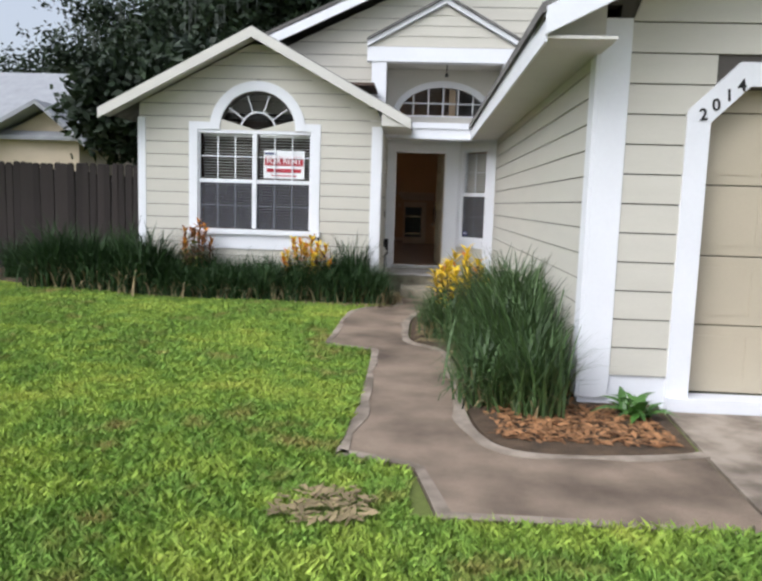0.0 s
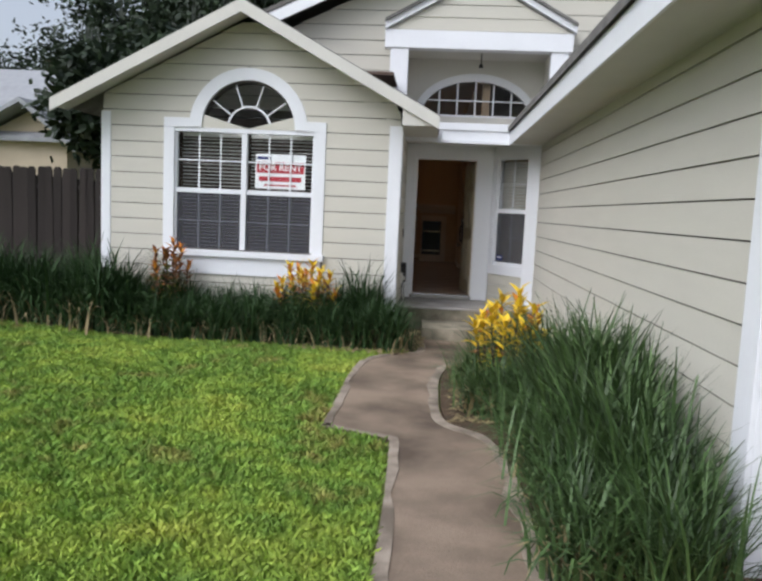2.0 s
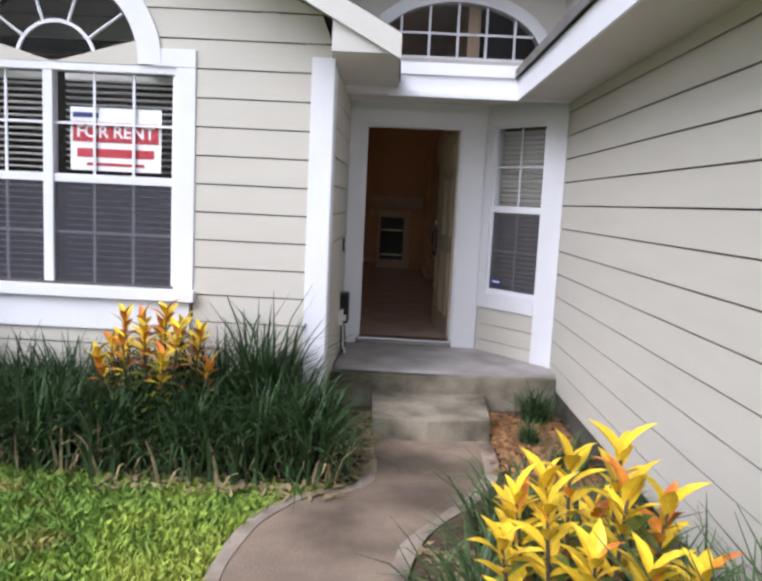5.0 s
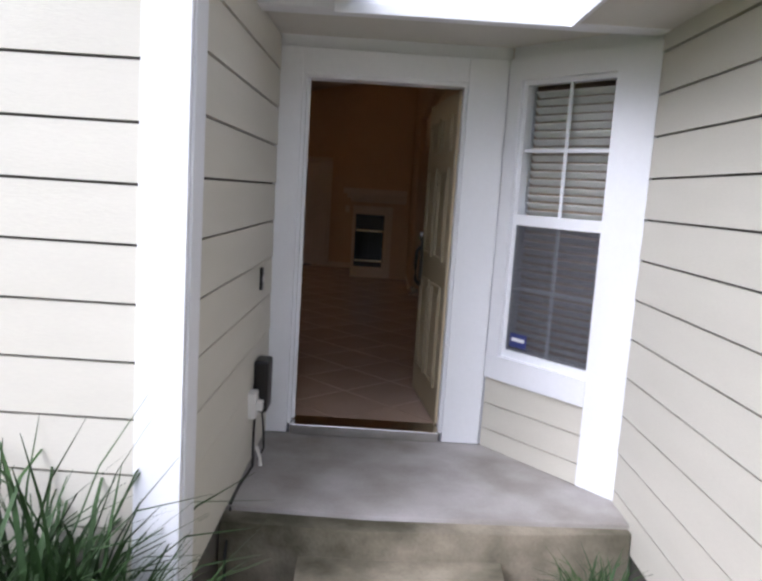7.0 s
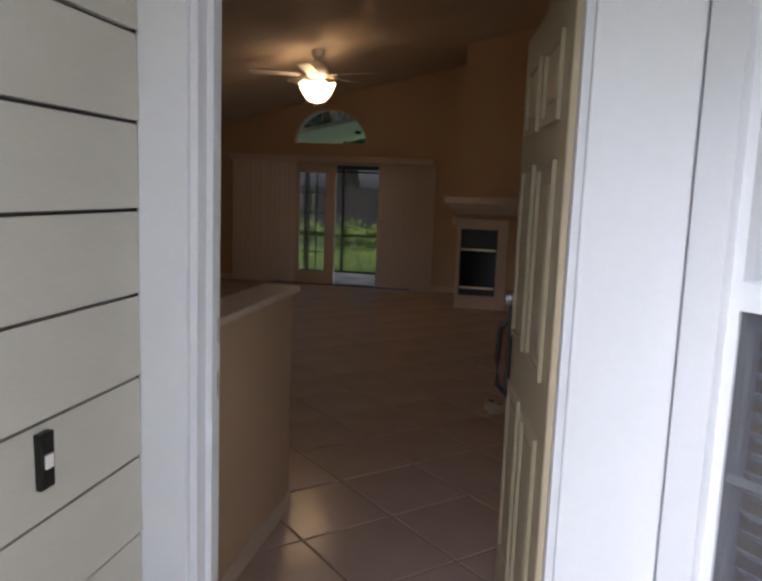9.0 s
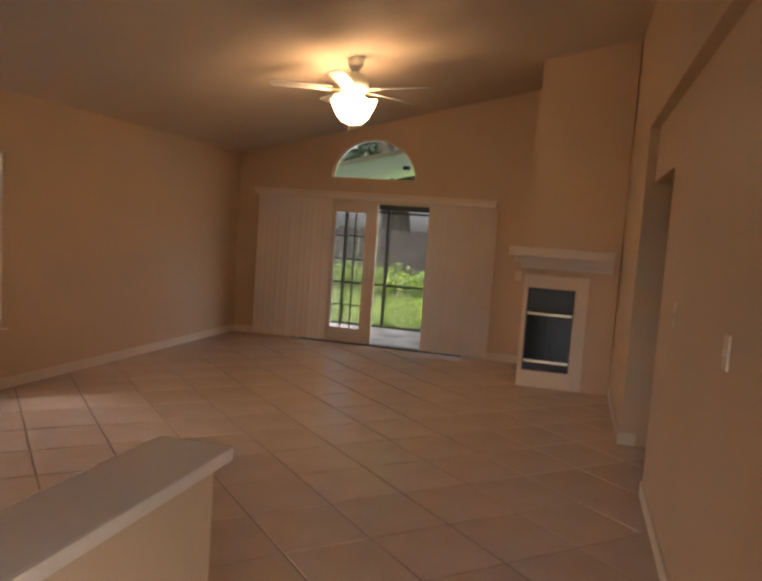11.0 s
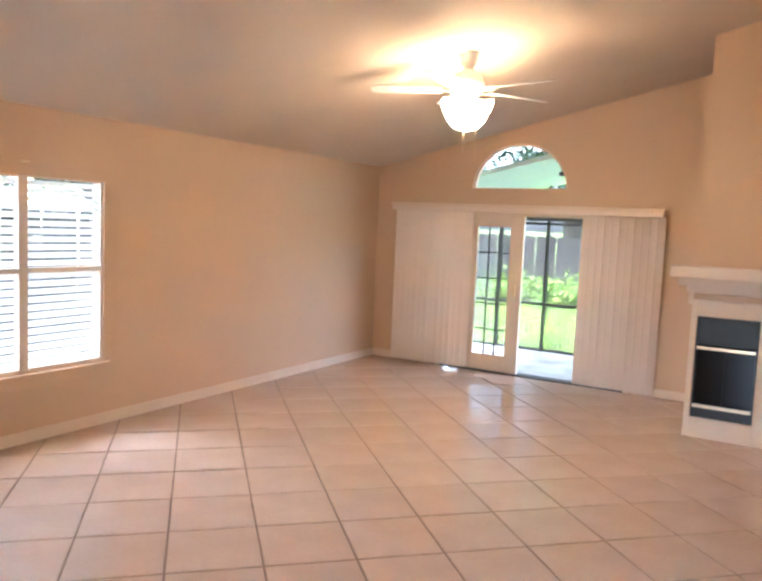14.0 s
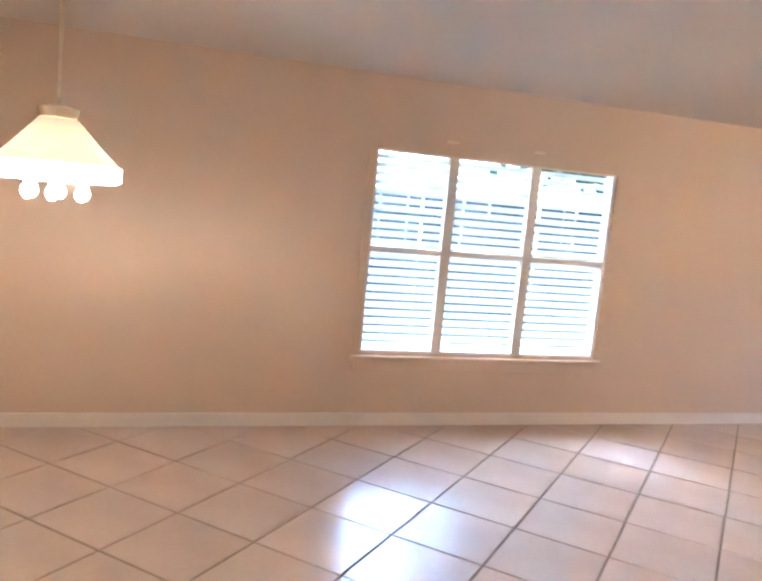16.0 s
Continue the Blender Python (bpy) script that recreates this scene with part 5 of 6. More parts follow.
TALL = [strap_mesh("leaves", 260, 0.98, 0.10, 10 + i, STRAP, 0.75) for i in range(3)]
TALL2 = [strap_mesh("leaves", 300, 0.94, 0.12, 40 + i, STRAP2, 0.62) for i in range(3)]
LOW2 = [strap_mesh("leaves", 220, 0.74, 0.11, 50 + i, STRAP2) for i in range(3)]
LOW = [strap_mesh("leaves", 230, 0.72, 0.09, 20 + i, STRAP) for i in range(3)]
DRY = strap_mesh("dry_leaves", 70, 0.42, 0.10, 33, DRYLEAF)


def clump(x, y, meshes, size, group, label, dry=True):
    t = tagged(new("strap_leaf_plant"), label, "plant", group)
    t.empty_display_size = 0.1
    t.matrix_world = Matrix.Translation((x, y, G + 0.0)) @ Matrix.Rotation(rng.uniform(0, 6.28), 4, "Z") @ Matrix.Diagonal((size, size, size * rng.uniform(0.9, 1.1), 1))
    o = new("leaves", rng.choice(meshes))
    o.parent = t
    if dry:
        o = new("dry_leaves", DRY)
        o.parent = t
        o["label"] = "dry straw coloured leaves"
    return t


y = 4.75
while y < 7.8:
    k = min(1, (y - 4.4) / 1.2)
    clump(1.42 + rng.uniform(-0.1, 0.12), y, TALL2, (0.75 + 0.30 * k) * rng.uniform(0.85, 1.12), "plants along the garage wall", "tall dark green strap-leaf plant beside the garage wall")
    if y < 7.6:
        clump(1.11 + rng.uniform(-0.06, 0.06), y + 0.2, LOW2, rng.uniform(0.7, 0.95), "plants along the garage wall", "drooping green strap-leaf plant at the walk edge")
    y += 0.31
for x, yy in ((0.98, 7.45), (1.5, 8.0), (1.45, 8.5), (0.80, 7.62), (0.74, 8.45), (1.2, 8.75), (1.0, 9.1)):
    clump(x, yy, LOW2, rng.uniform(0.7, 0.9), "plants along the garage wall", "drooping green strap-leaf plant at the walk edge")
for x, yy, sz in ((1.55, 10.4, 0.42), (1.5, 11.45, 0.5), (1.35, 10.9, 0.32), (1.62, 9.6, 0.5)):
    clump(x, yy, LOW, sz, "plants along the garage wall", "small dark tuft in the mulch by the porch", False)
x = -5.6
while x < -0.05:
    for row in (0, 1):
        yy = 10.72 - row * 0.34 + (0.25 if x < -4 else 0) + rng.uniform(-0.06, 0.06)
        clump(x + row * 0.17 + rng.uniform(-0.06, 0.06), yy, LOW if row else TALL, (0.92 if row else 0.80) * rng.uniform(0.78, 1.15) * (0.8 if x > -0.35 else 1.15 if x > -0.9 else 1.35 if x < -3.5 else 0.95), "plants below the bay window", "dark green strap-leaf plant below the bay window", row == 1)
    x += 0.28
for x in (-4.6, -4.2, -3.8, -3.4, -3.0, -2.6, -2.2, -1.75, -1.3, -0.9, -0.5, -0.15):
    clump(x, 10.12 + 0.25 * max(0, x) + 0.22 * max(0, -2.6 - x), LOW, 0.9, "plants below the bay window", "arching green strap-leaf plant at the lawn edge")
for x in (-5.9, -6.5, -7.1):
    clump(x, 11.7, TALL, 0.85, "plants below the bay window", "dark green strap-leaf plant by the fence", False)
# broad low plant at the garage corner
hosta = tagged(thing("leafy_plant", "", "", at=pose(2.10, 4.75, G)), "low broad-leaved green plant by the garage trim", "plant")


def leaf_mesh(name, ln, w, mat, fold=0.25, curl=0.5):
    bm = bmesh.new()
    prev = None
    p, ang = Vector((0, 0, 0)), 0.5
    for k in range(6):
        ww = w * (0.15, 0.75, 1.0, 0.85, 0.5, 0.04)[k]
        cur = [bm.verts.new(p + Vector((0, s * ww, abs(s) * ww * fold))) for s in (-1, 0, 1)]
        if prev:
            for i in (0, 1):
                bm.faces.new((prev[i], prev[i + 1], cur[i + 1], cur[i]))
        prev = cur
        p = p + Vector((math.cos(ang), 0, math.sin(ang))) * ln / 5
        ang -= curl / 5
    me = bpy.data.meshes.new(name)
    bm.to_mesh(me)
    bm.free()
    me.materials.append(mat)
    return me


HLEAF = leaf_mesh("leaf", 0.30, 0.035, material("hosta_leaf", (0.07, 0.17, 0.03), 0.4, vary=0.1, scale=10, fine=40, bump=0.1, random_piece=0.4), curl=1.4)
for k in range(34):
    o = new("leaf", HLEAF)
    o.parent = hosta
    o.matrix_local = pose(rng.gauss(0, 0.05), rng.gauss(0, 0.05), 0.01, 0, -rng.uniform(5, 55), rng.uniform(0, 360)) @ Matrix.Scale(rng.uniform(0.6, 1.05), 4)
YL = leaf_mesh("leaf", 0.165, 0.030, CROTON_Y, fold=0.35, curl=0.7)
OL = leaf_mesh("leaf", 0.16, 0.029, CROTON_O, fold=0.35, curl=0.7)
RL = leaf_mesh("leaf", 0.16, 0.029, CROTON_R, fold=0.35, curl=0.9)
GL = leaf_mesh("leaf", 0.165, 0.030, CROTON_G, fold=0.35, curl=1.0)


def croton(x, y, height, width, stems, kinds, label, z0=G):
    """A rounded shrub: upright stems, each with close whorls of broad leaves, the brightest at the tips."""
    t = tagged(thing("croton_shrub", "", "", at=pose(x, y, z0)), label, "shrub", "croton shrubs")
    stem = bmesh.new()
    leaves = []
    for k in range(stems):
        a = 2.4 * k + rng.uniform(-0.3, 0.3)
        rr = width * math.sqrt((k + 0.5) / stems)
        tip = Vector((math.cos(a) * rr, math.sin(a) * rr, height * (0.97 - 0.34 * (rr / width) ** 2) * rng.uniform(0.86, 1.02)))
        foot = Vector((tip.x * 0.25, tip.y * 0.25, 0))
        bend = (foot + tip) / 2 + Vector((tip.x * 0.16, tip.y * 0.16, 0))
        tube([foot, bend, tip], [0.012, 0.009, 0.005], 5, stem)
        for j in range(26):
            f = 1 - 0.66 * (j / 26) ** 1.2
            p = bend.lerp(tip, max(0.0, 2 * f - 1)) if f > 0.5 else foot.lerp(bend, 2 * f)
            tone = kinds[0] if f > 0.86 else kinds[1] if f > 0.66 else kinds[2]
            leaves.append((p, 137.5 * j + rng.uniform(-20, 20), 72 * f ** 1.6 - 4 + rng.uniform(-16, 12), rng.choice(tone), rng.uniform(0.62, 1.0)))
    part("stem", stem, BARK, t)
    for p, turn, rise, me, size in leaves:
        o = new("leaf", me)
        o.parent = t
        o.matrix_local = pose(p.x, p.y, p.z, 0, -rise + 28, turn) @ Matrix.Scale(size, 4)
    return t


croton(0.99, 8.08, 0.98, 0.35, 15, ((YL, YL, YL, YL, OL), (YL, YL, YL, GL), (YL, GL, GL, RL)), "bright yellow croton shrub beside the walk")
croton(-1.22, 10.50, 0.98, 0.38, 14, ((YL, YL, OL), (YL, OL, RL, GL), (GL, RL, GL)), "yellow and orange croton shrub below the window")
croton(-2.97, 10.62, 1.17, 0.26, 10, ((RL, RL, OL), (RL, RL, GL), (GL, RL)), "dark red croton shrub below the bay window")

# leaf litter on the beds
def litter(name, count, spots, label, mat, seed):
    r = random.Random(seed)
    vs, fs = [], []
    for _ in range(count):
        x0, x1, y0, y1 = r.choice(spots)
        c = Vector((r.uniform(x0, x1), r.uniform(y0, y1), G + 0.014 + r.uniform(0, 0.02)))
        a, ln, w = r.uniform(0, 6.28), r.uniform(0.02, 0.06), r.uniform(0.006, 0.02)
        d, n_ = Vector((math.cos(a), math.sin(a), r.uniform(-0.3, 0.3))) * ln, Vector((-math.sin(a), math.cos(a), r.uniform(-0.4, 0.4))) * w
        i = len(vs)
        vs += [c - d, c + n_, c + d, c - n_]
        fs.append((i, i + 1, i + 2, i + 3))
    me = bpy.data.meshes.new(name)
    me.from_pydata([tuple(v) for v in vs], [], fs)
    me.materials.append(mat)
    return tagged(new(name, me), label, "mulch", kind="stuff")


litter("leaf_litter", 5200, [(1.02, 1.78, 4.1, 11.6), (1.1, 2.2, 4.1, 5.0), (1.1, 1.7, 9.8, 11.6), (1.1, 1.7, 9.8, 11.6)], "orange brown leaf litter on the mulch bed", CHIPS, 3)
litter("leaf_litter", 3000, [(-3.5, 0.2, 10.1, 10.9), (-0.9, 0.25, 10.3, 11.5)], "dry brown leaf litter below the window", DRYLEAF, 4)

litter("leaf_litter", 520, [(0.5, 1.05, 7.25, 9.3)], "dry straw coloured leaves along the walk", DRYLEAF, 8)
litter("leaf_litter", 420, [(-1.3, 0.12, 9.75, 10.25)], "dry leaves at the edge of the lawn", DRYLEAF, 6)
litter("leaf_litter", 190, [(-0.16, 0.34, 2.82, 3.14), (-0.06, 0.24, 2.78, 3.2)], "dry brown patch of thatch in the lawn", DRYLEAF, 5)


# lawn grass
def on_walk(X, Y):
    left = np.interp(-Y, [-p[1] for p in walk_l], [p[0] for p in walk_l])
    right = np.interp(-Y, [-p[1] for p in walk_r[:12]], [p[0] for p in walk_r[:12]])
    inside = (X > left - 0.02) & (Y > 3.3)
    cross = (Y > 2.94) & (Y <= 3.6) & (X > 0.5)
    return inside | cross | ((X > 2.2) & (Y < 3.6))


def lawn(name, n, x0, x1, y0, y1, hgt, wid, label, keep):
    r = np.random.RandomState(5)
    X, Y = r.uniform(x0, x1, n), r.uniform(y0, y1, n)
    ok = keep(X, Y)
    X, Y = X[ok], Y[ok]
    n = len(X)
    a = r.uniform(0, 2 * np.pi, n)
    h = hgt * r.uniform(0.5, 1.25, n)
    patch = np.sin(X * 1.7 + 1.3 * np.sin(Y * 0.9)) * np.sin(Y * 1.3 + X * 0.5)
    h = h * (1 + 0.25 * patch)
    lean = r.uniform(0.2, 1.1, n) * h
    w = wid * r.uniform(0.6, 1.3, n)
    z = np.full(n, G - 0.03)
    dx, dy = np.cos(a), np.sin(a)
    b = r.uniform(0, 2 * np.pi, n)
    lx, ly = np.cos(b) * lean, np.sin(b) * lean
    co = np.empty((n, 4, 3))
    co[:, 0] = np.stack([X - dx * w, Y - dy * w, z], 1)
    co[:, 1] = np.stack([X + dx * w, Y + dy * w, z], 1)
    co[:, 2] = np.stack([X + dx * w * 0.7 + lx * 0.5, Y + dy * w * 0.7 + ly * 0.5, z + h * 0.75], 1)
    co[:, 3] = np.stack([X + lx, Y + ly, z + h], 1)
    me = bpy.data.meshes.new(name)
    me.vertices.add(n * 4)
    me.vertices.foreach_set("co", co.reshape(-1))
    me.loops.add(n * 4)
    me.loops.foreach_set("vertex_index", np.arange(n * 4, dtype=np.int32))
    me.polygons.add(n)
    me.polygons.foreach_set("loop_start", np.arange(0, n * 4, 4, dtype=np.int32))
    me.update()
    me.validate()
    me.materials.append(GRASS)
    return tagged(new(name, me), label, "grass", kind="stuff")


def bed_edge(X):
    return np.interp(X, [-8.2, -6.5, -4.5, -2.5, -0.9, -0.35], [11.9, 11.2, 10.3, 10.05, 10.06, 10.0])


lawn("lawn_grass", 330000, -5.0, 2.3, 0.9, 6.0, 0.055, 0.0055, "bright green broad-bladed lawn grass", lambda X, Y: ~on_walk(X, Y) & (((X - 0.09) / 0.27) ** 2 + ((Y - 2.98) / 0.2) ** 2 + 0.8 * np.sin(91 * X + 57 * Y) * np.sin(43 * X - 77 * Y) > 0.75))
lawn("lawn_grass", 300000, -9.0, 0.2, 6.0, 11.9, 0.055, 0.0065, "bright green broad-bladed lawn grass", lambda X, Y: ~on_walk(X, Y) & (Y < bed_edge(X)))
lawn("lawn_grass", 70000, -9.0, -5.0, 1.5, 6.0, 0.055, 0.008, "bright green broad-bladed lawn grass", lambda X, Y: X > -99)
lawn("lawn_grass", 60000, -12.0, 3.0, 24.4, 33.5, 0.07, 0.016, "bright green back lawn grass", lambda X, Y: X > -99)

# ================================================================ surroundings
def board_fence(name, a, b, top, label, w=0.145, parent_label=None):
    t = tagged(thing(name, "", ""), label, "fence")
    d = Vector((b[0] - a[0], b[1] - a[1], 0))
    n = int(d.length / w)
    d.normalize()
    rot = Matrix.Rotation(math.atan2(d.y, d.x), 4, "Z")
    me = bpy.data.meshes.new("board")
    bm = prism([(-w / 2 + 0.004, 0), (w / 2 - 0.004, 0), (w / 2 - 0.004, top - G - 0.04), (w / 2 - 0.035, top - G), (-w / 2 + 0.035, top - G), (-w / 2 + 0.004, top - G - 0.04)], "y", -0.01, 0.01)
    bm.to_mesh(me)
    bm.free()
    me.materials.append(FENCE)
    for k in range(n):
        o = new("board", me)
        o.parent = t
        p = Vector((a[0], a[1], 0)) + d * (k + 0.5) * w
        o.matrix_local = Matrix.Translation((p.x, p.y, G - 0.02 + rng.uniform(-0.015, 0.015))) @ rot @ Matrix.Rotation(rng.uniform(-0.012, 0.012), 4, "Y")
    L = n * w
    for z in (0.35, 1.0, 1.75):
        part("rail", boxes((0, L, 0.012, 0.05, G + z - 0.04, G + z + 0.04), m=Matrix.Translation((a[0], a[1], 0)) @ rot), FENCE, t)
    return t


board_fence("side_fence", (-15.5, 14.0), (-4.12, 12.95), 1.72, "weathered dark brown wooden privacy fence")
board_fence("side_fence", (-8.6, 14.3), (-8.6, 34.0), 1.72, "weathered wooden privacy fence beside the house", 0.2)
board_fence("rear_fence", (-12.0, 34.2), (6.0, 34.2), 1.55, "grey wooden fence at the end of the yard", 0.2)

# neighbour's house behind the side fence
nb = tagged(thing("neighbour_house", "", ""), "beige neighbouring house with a grey shingle roof", "house")
part("wall", boxes((-26.0, -11.3, 24.0, 31.0, G, 2.85)), BEIGE, nb)
part("wall", prism([(-14.4, 2.85), (-11.3, 2.85), (-12.5, 3.85)], "y", 23.98, 24.3), BEIGE, nb)
part("roof", prism([(-15.2, 2.55), (-12.45, 4.05), (-12.45, 4.2), (-15.3, 2.65)], "y", 23.3, 27), GREYROOF, nb)
part("roof", prism([(-12.45, 4.05), (-10.7, 2.6), (-10.6, 2.7), (-12.45, 4.2)], "y", 23.3, 27), GREYROOF, nb)
bmr = prism([(23.7, 2.9), (27.6, 5.6), (31.4, 2.9), (31.4, 3.02), (27.6, 5.74), (23.7, 3.02)], "x", -27.0, -10.9)
part("roof", bmr, GREYROOF, nb)
part("fascia", boxes((-27.0, -15.3, 23.62, 23.7, 2.75, 3.0)), TRIM, nb)
nwin = part("window", boxes((-25.2, -23.4, 23.95, 24.0, 0.9, 2.2)), TRIM, nb)
part("pane", boxes((-25.1, -23.5, 23.93, 23.95, 1.0, 2.1)), BLACKGLASS, nwin)


def tree(name, x, y, trunk_h, crown_z, crown_r, clumps, seed, label, moss=0):
    r = random.Random(seed)
    t = tagged(thing(name, "", "", at=pose(x, y, G)), label, "tree")
    bm = bmesh.new()
    tube([(0, 0, -0.1), (0.1, 0.05, trunk_h * 0.4), (-0.1, 0.1, trunk_h), (0.05, 0, crown_z)], [0.42, 0.33, 0.27, 0.12], 10, bm)
    ends = []
    for k in range(11):
        a, rr = r.uniform(0, 6.28), crown_r * r.uniform(0.45, 0.95)
        p0 = Vector((0, 0, trunk_h * r.uniform(0.75, 1.2)))
        p2 = Vector((math.cos(a) * rr, math.sin(a) * rr, crown_z + r.uniform(-0.35, 0.65) * crown_r))
        p1 = (p0 + p2) / 2 + Vector((0, 0, crown_r * 0.12))
        tube([p0, p1, p2], [0.16, 0.1, 0.03], 7, bm)
        ends += [p2, p1, (p1 + p2) / 2]
    part("trunk", bm, BARK, t)
    vs, fs = [], []
    for _ in range(clumps):
        e = r.choice(ends)
        c = e + Vector((r.gauss(0, 1), r.gauss(0, 1), r.gauss(0, 0.75))) * crown_r * 0.17
        for _ in range(11):
            q = c + Vector((r.gauss(0, 0.32), r.gauss(0, 0.32), r.gauss(0, 0.25)))
            u = Vector((r.gauss(0, 1), r.gauss(0, 1), r.gauss(0, 0.6))).normalized() * r.uniform(0.10, 0.22)
            v = u.cross(Vector((r.gauss(0, 1), r.gauss(0, 1), r.gauss(0, 1)))).normalized() * r.uniform(0.05, 0.11)
            i = len(vs)
            vs += [q - u, q + v, q + u, q - v]
            fs.append((i, i + 1, i + 2, i + 3))
    me = bpy.data.meshes.new("crown")
    me.from_pydata([tuple(v) for v in vs], [], fs)
    me.materials.append(FOLIAGE)
    c = new("crown", me)
    c.parent = t
    if moss:
        vs, fs = [], []
        for _ in range(moss):
            e = r.choice(ends) + Vector((r.gauss(0, 0.9), r.gauss(0, 0.9), r.uniform(-0.6, 0.2)))
            ln = r.uniform(0.7, 2.4)
            for _ in range(8):
                q = e + Vector((r.gauss(0, 0.12), r.gauss(0, 0.12), 0))
                l2, w = ln * r.uniform(0.5, 1), r.uniform(0.012, 0.035)
                i = len(vs)
                vs += [q + Vector((-w, 0, 0)), q + Vector((w, 0, 0)), q + Vector((w * 0.6 + r.gauss(0, 0.05), r.gauss(0, 0.05), -l2 * 0.6)), q + Vector((r.gauss(0, 0.06), r.gauss(0, 0.05), -l2))]
                fs.append((i, i + 1, i + 2, i + 3))
        me = bpy.data.meshes.new("hanging_moss")
        me.from_pydata([tuple(v) for v in vs], [], fs)
        me.materials.append(MOSS)
        m = new("hanging_moss", me)
        m.parent = t
        tagged(m, "grey hanging moss", kind="stuff")
    return t


tree("oak_tree", -6.3, 38.5, 5.5, 10.5, 7.5, 3800, 41, "large dark oak with grey hanging moss behind the house", 190)
tree("oak_tree", -11.5, 37.0, 5.0, 9.5, 5.0, 3000, 42, "large dark oak behind the side fence", 160)
tree("oak_tree", -7.4, 20.5, 2.0, 4.3, 1.7, 1300, 43, "dark leafy tree beside the fence", 0)
# Added out of view, between the sun and the left window, as a sun block.
tree("oak_tree", -10.2, 12.0, 4.0, 6.6, 3.2, 2600, 47, "unseen leafy oak added to shade the side window", 0)
tree("oak_tree", -17.5, 40.0, 5.0, 7.5, 4.5, 1500, 44, "distant dark green tree behind the neighbour's roof", 30)
tree("oak_tree", 3.5, 40.0, 4.0, 6.5, 4.5, 1500, 45, "leafy tree beyond the rear fence", 20)
tree("oak_tree", -7.5, 46.0, 4.0, 6.0, 5.0, 1500, 46, "leafy tree beyond the rear fence", 20)
# hedge along the rear fence
for k in range(9):
    hx = -9.5 + k * 1.5
    r = random.Random(60 + k)
    vs, fs = [], []
    for _ in range(1400):
        c = Vector((r.gauss(0, 0.5), r.gauss(0, 0.3), abs(r.gauss(0.3, 0.2))))
        u = Vector((r.gauss(0, 1), r.gauss(0, 1), r.gauss(0, 1))).normalized() * 0.09
        v = u.cross(Vector((r.gauss(0, 1), r.gauss(0, 1), r.gauss(0, 1)))).normalized() * 0.05
        i = len(vs)
        vs += [c - u, c + v, c + u, c - v]
        fs.append((i, i + 1, i + 2, i + 3))
    me = bpy.data.meshes.new("hedge_bush")
    me.from_pydata([tuple(v) for v in vs], [], fs)
    me.materials.append(GRASS)
    o = tagged(new("hedge_bush", me), "bushy green shrub along the rear fence", "shrub", "shrubs along the rear fence")
    o.location = (hx, 33.4 + r.uniform(-0.2, 0.2), G - 0.02)

# ---- screened patio behind the house
patio = setting(thing("patio", "grey concrete patio with a dark screen frame", "patio"), "grey concrete patio with a dark screen frame", "patio")
part("slab", boxes((-4.0, 1.6, BACK + 0.15, 24.35, G - 0.1, -0.08)), PORCH, patio)
part("ceiling", prism([(-4.2, vault(-4.2) - 0.42), (1.8, vault(1.8) - 0.42), (1.8, vault(1.8) - 0.36), (-4.2, vault(-4.2) - 0.36)], "y", BACK + 0.125, 24.4), PATIO, patio, "pale teal patio ceiling")
for x in (-3.95, -3.2, -2.48, -1.72, -0.9, 0.2, 1.4):
    part("post", boxes((x - 0.022, x + 0.022, 24.22, 24.28, -0.08, vault(x) - 0.42)), SCREENF, patio)
for z in (-0.06, 0.62, 1.80):
    part("rail", boxes((-3.92, 1.4, 24.23, 24.27, z - 0.018, z + 0.018)), SCREENF, patio)
part("screen", boxes((-3.92, 1.4, 24.248, 24.252, -0.05, 1.84)), SCREEN, patio, "grey insect screen mesh")
part("header", boxes((-3.98, 1.44, 24.20, 24.30, 1.84, 1.98)), SCREENF, patio, "dark header beam")
spot = tagged(thing("patio_lamp", "", ""), "small dark lamp on the patio ceiling", "lamp")
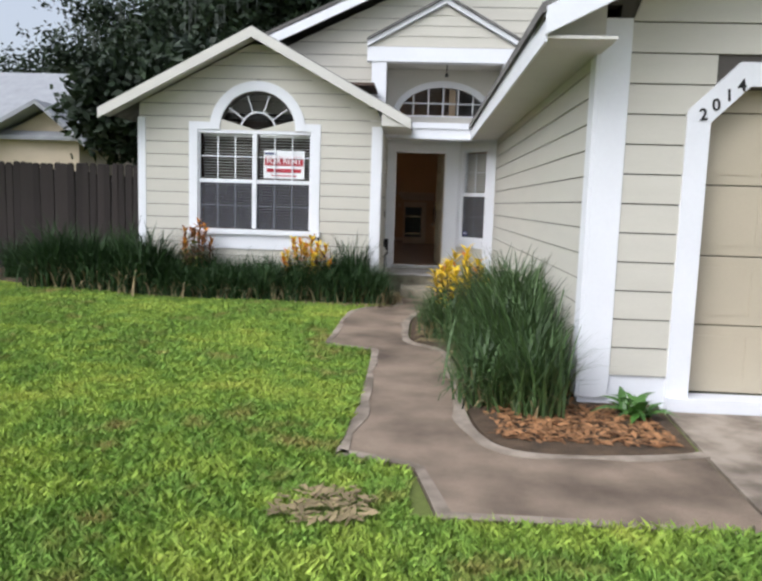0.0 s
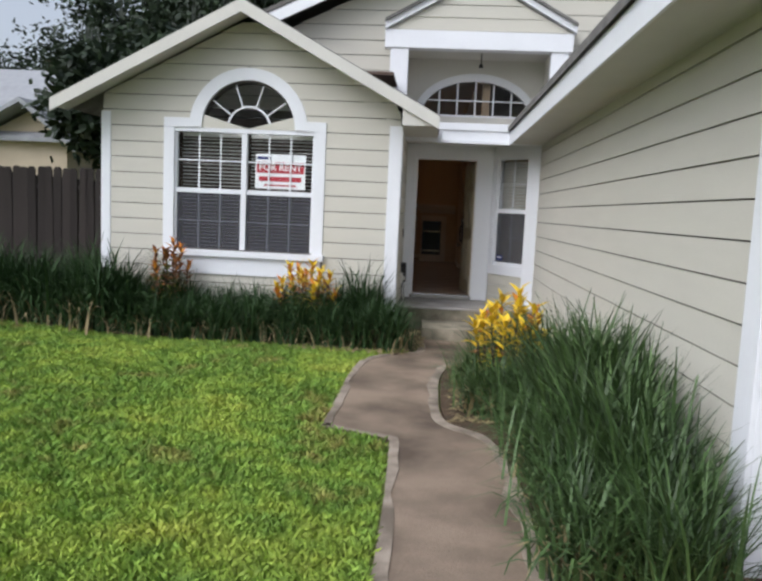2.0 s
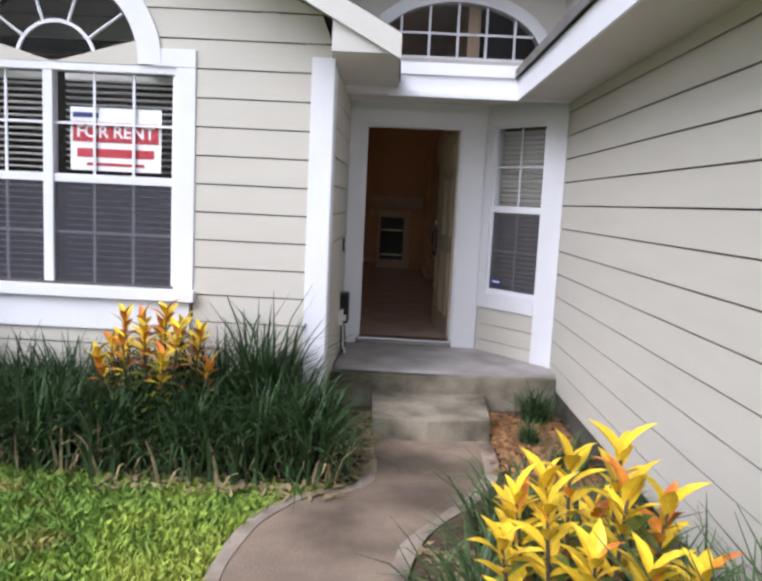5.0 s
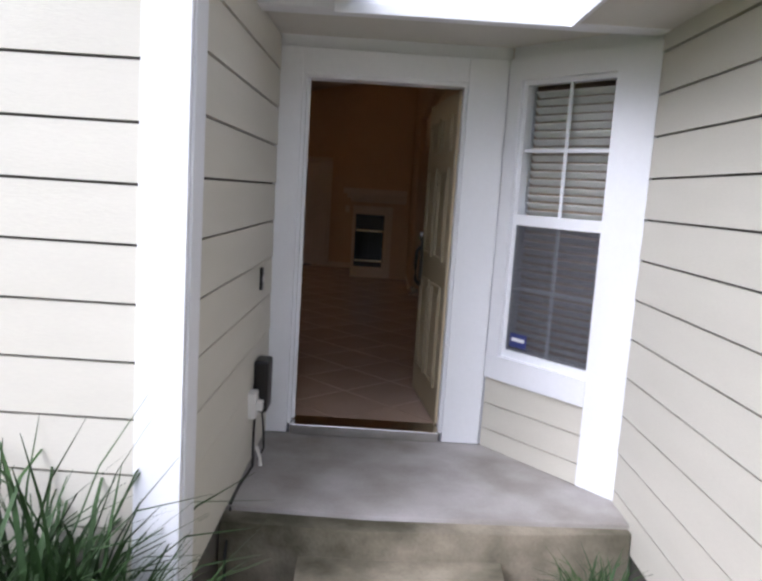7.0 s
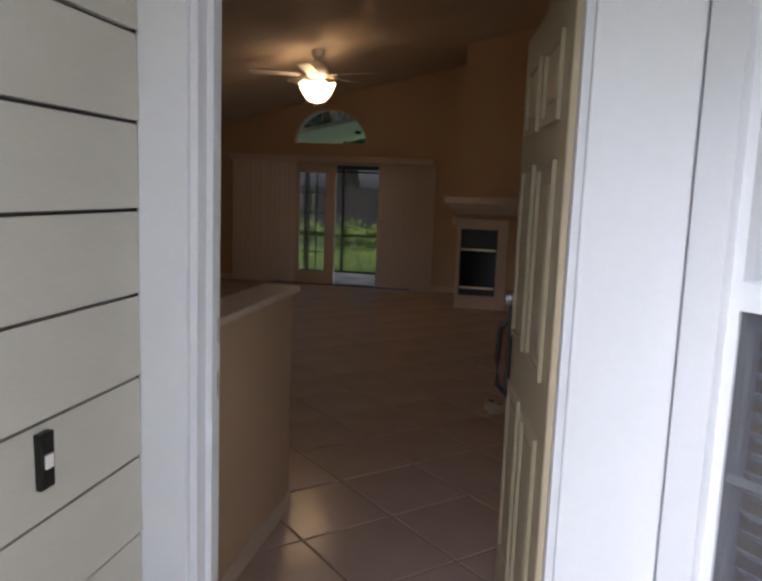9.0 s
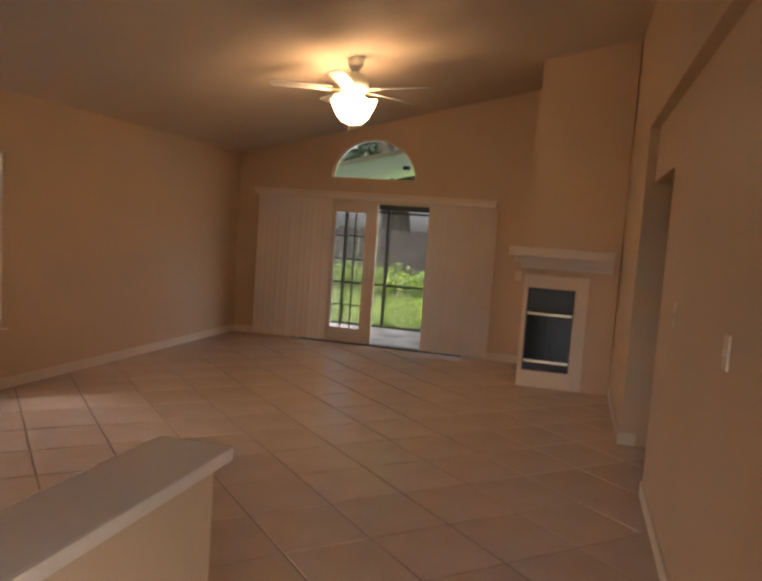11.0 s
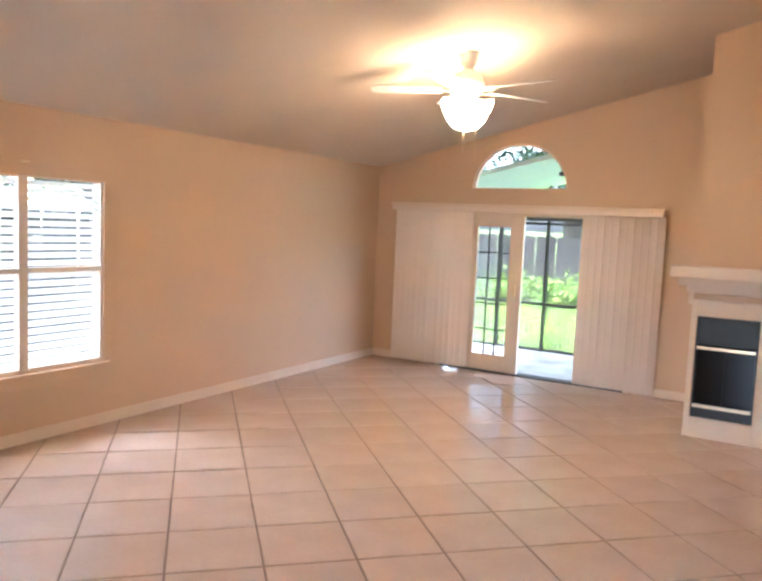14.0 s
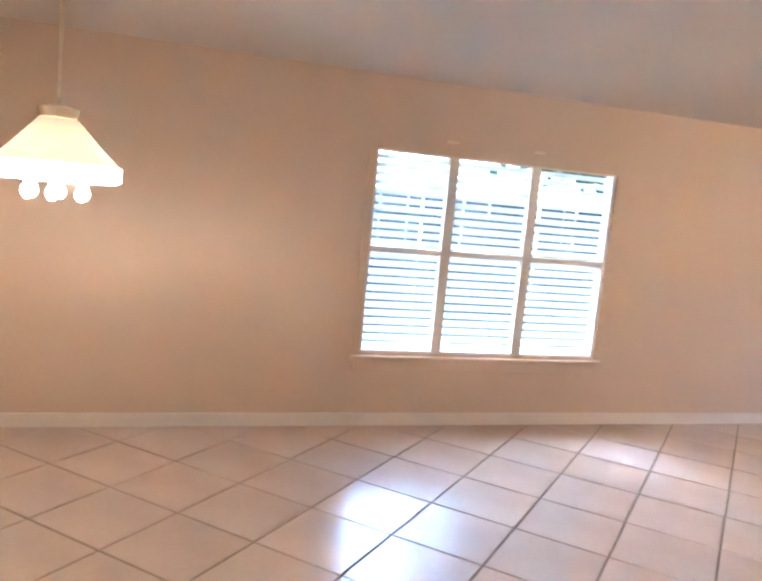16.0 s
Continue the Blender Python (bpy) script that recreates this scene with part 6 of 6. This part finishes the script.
part("base", lathe([(0.05, -0.05), (0.06, -0.01), (0.06, 0.0)], 12, centre=(-2.0, 23.2, vault(-2.0) - 0.425)), BLACK, spot)

# ---- floor tiles, laid on the diagonal
S = 0.47
gap = 0.010
u0, v0 = 0.96 * S, 0.10 * S
c45 = math.sqrt(0.5)
X0, X1, Y0, Y1 = LW, 2.5, D + 0.135, BACK
tile_me = bpy.data.meshes.new("tile")
h = (S - gap) / 2
bm = boxes((-h, h, -h, h, -0.01, 0.0))
bmesh.ops.bevel(bm, geom=[e for e in bm.edges if e.verts[0].co.z > -0.005 and e.verts[1].co.z > -0.005], offset=0.003, segments=1, affect="EDGES")
bm.to_mesh(tile_me)
bm.free()
tile_me.materials.append(TILE)


def clip(poly, axis, limit, keep_less):
    out = []
    for i, p in enumerate(poly):
        q = poly[(i + 1) % len(poly)]
        a, b = (p[axis] <= limit) == keep_less, (q[axis] <= limit) == keep_less
        if a:
            out.append(p)
        if a != b:
            k = (limit - p[axis]) / (q[axis] - p[axis])
            out.append((p[0] + k * (q[0] - p[0]), p[1] + k * (q[1] - p[1])))
    return out


rest = bmesh.new()
made = 0
for i in range(8, 60):
    for j in range(14, 60):
        u, v = u0 + (i + 0.5) * S, v0 + (j + 0.5) * S
        x, y = (u - v) * c45, (u + v) * c45
        e = S * c45
        if x + e < X0 or x - e > X1 or y + e < Y0 or y - e > Y1:
            continue
        if x - e > X0 and x + e < X1 and y - e > Y0 and y + e < Y1 and x < 1.35 and made < 290:
            o = new("tile", tile_me)
            o.parent = floor
            o.matrix_local = Matrix.Translation((x, y, 0)) @ Matrix.Rotation(radians(45), 4, "Z")
            made += 1
        else:
            k = (S - gap) * c45
            poly = [(x, y - k), (x + k, y), (x, y + k), (x - k, y)]
            for ax, lim, less in ((0, X0, False), (0, X1, True), (1, Y0, False), (1, Y1, True)):
                poly = clip(poly, ax, lim, less) if poly else poly
            if len(poly) > 2:
                prism(poly, "z", -0.01, 0.0, rest)
tagged(part("cut_tiles", rest, TILE, floor), kind="stuff")
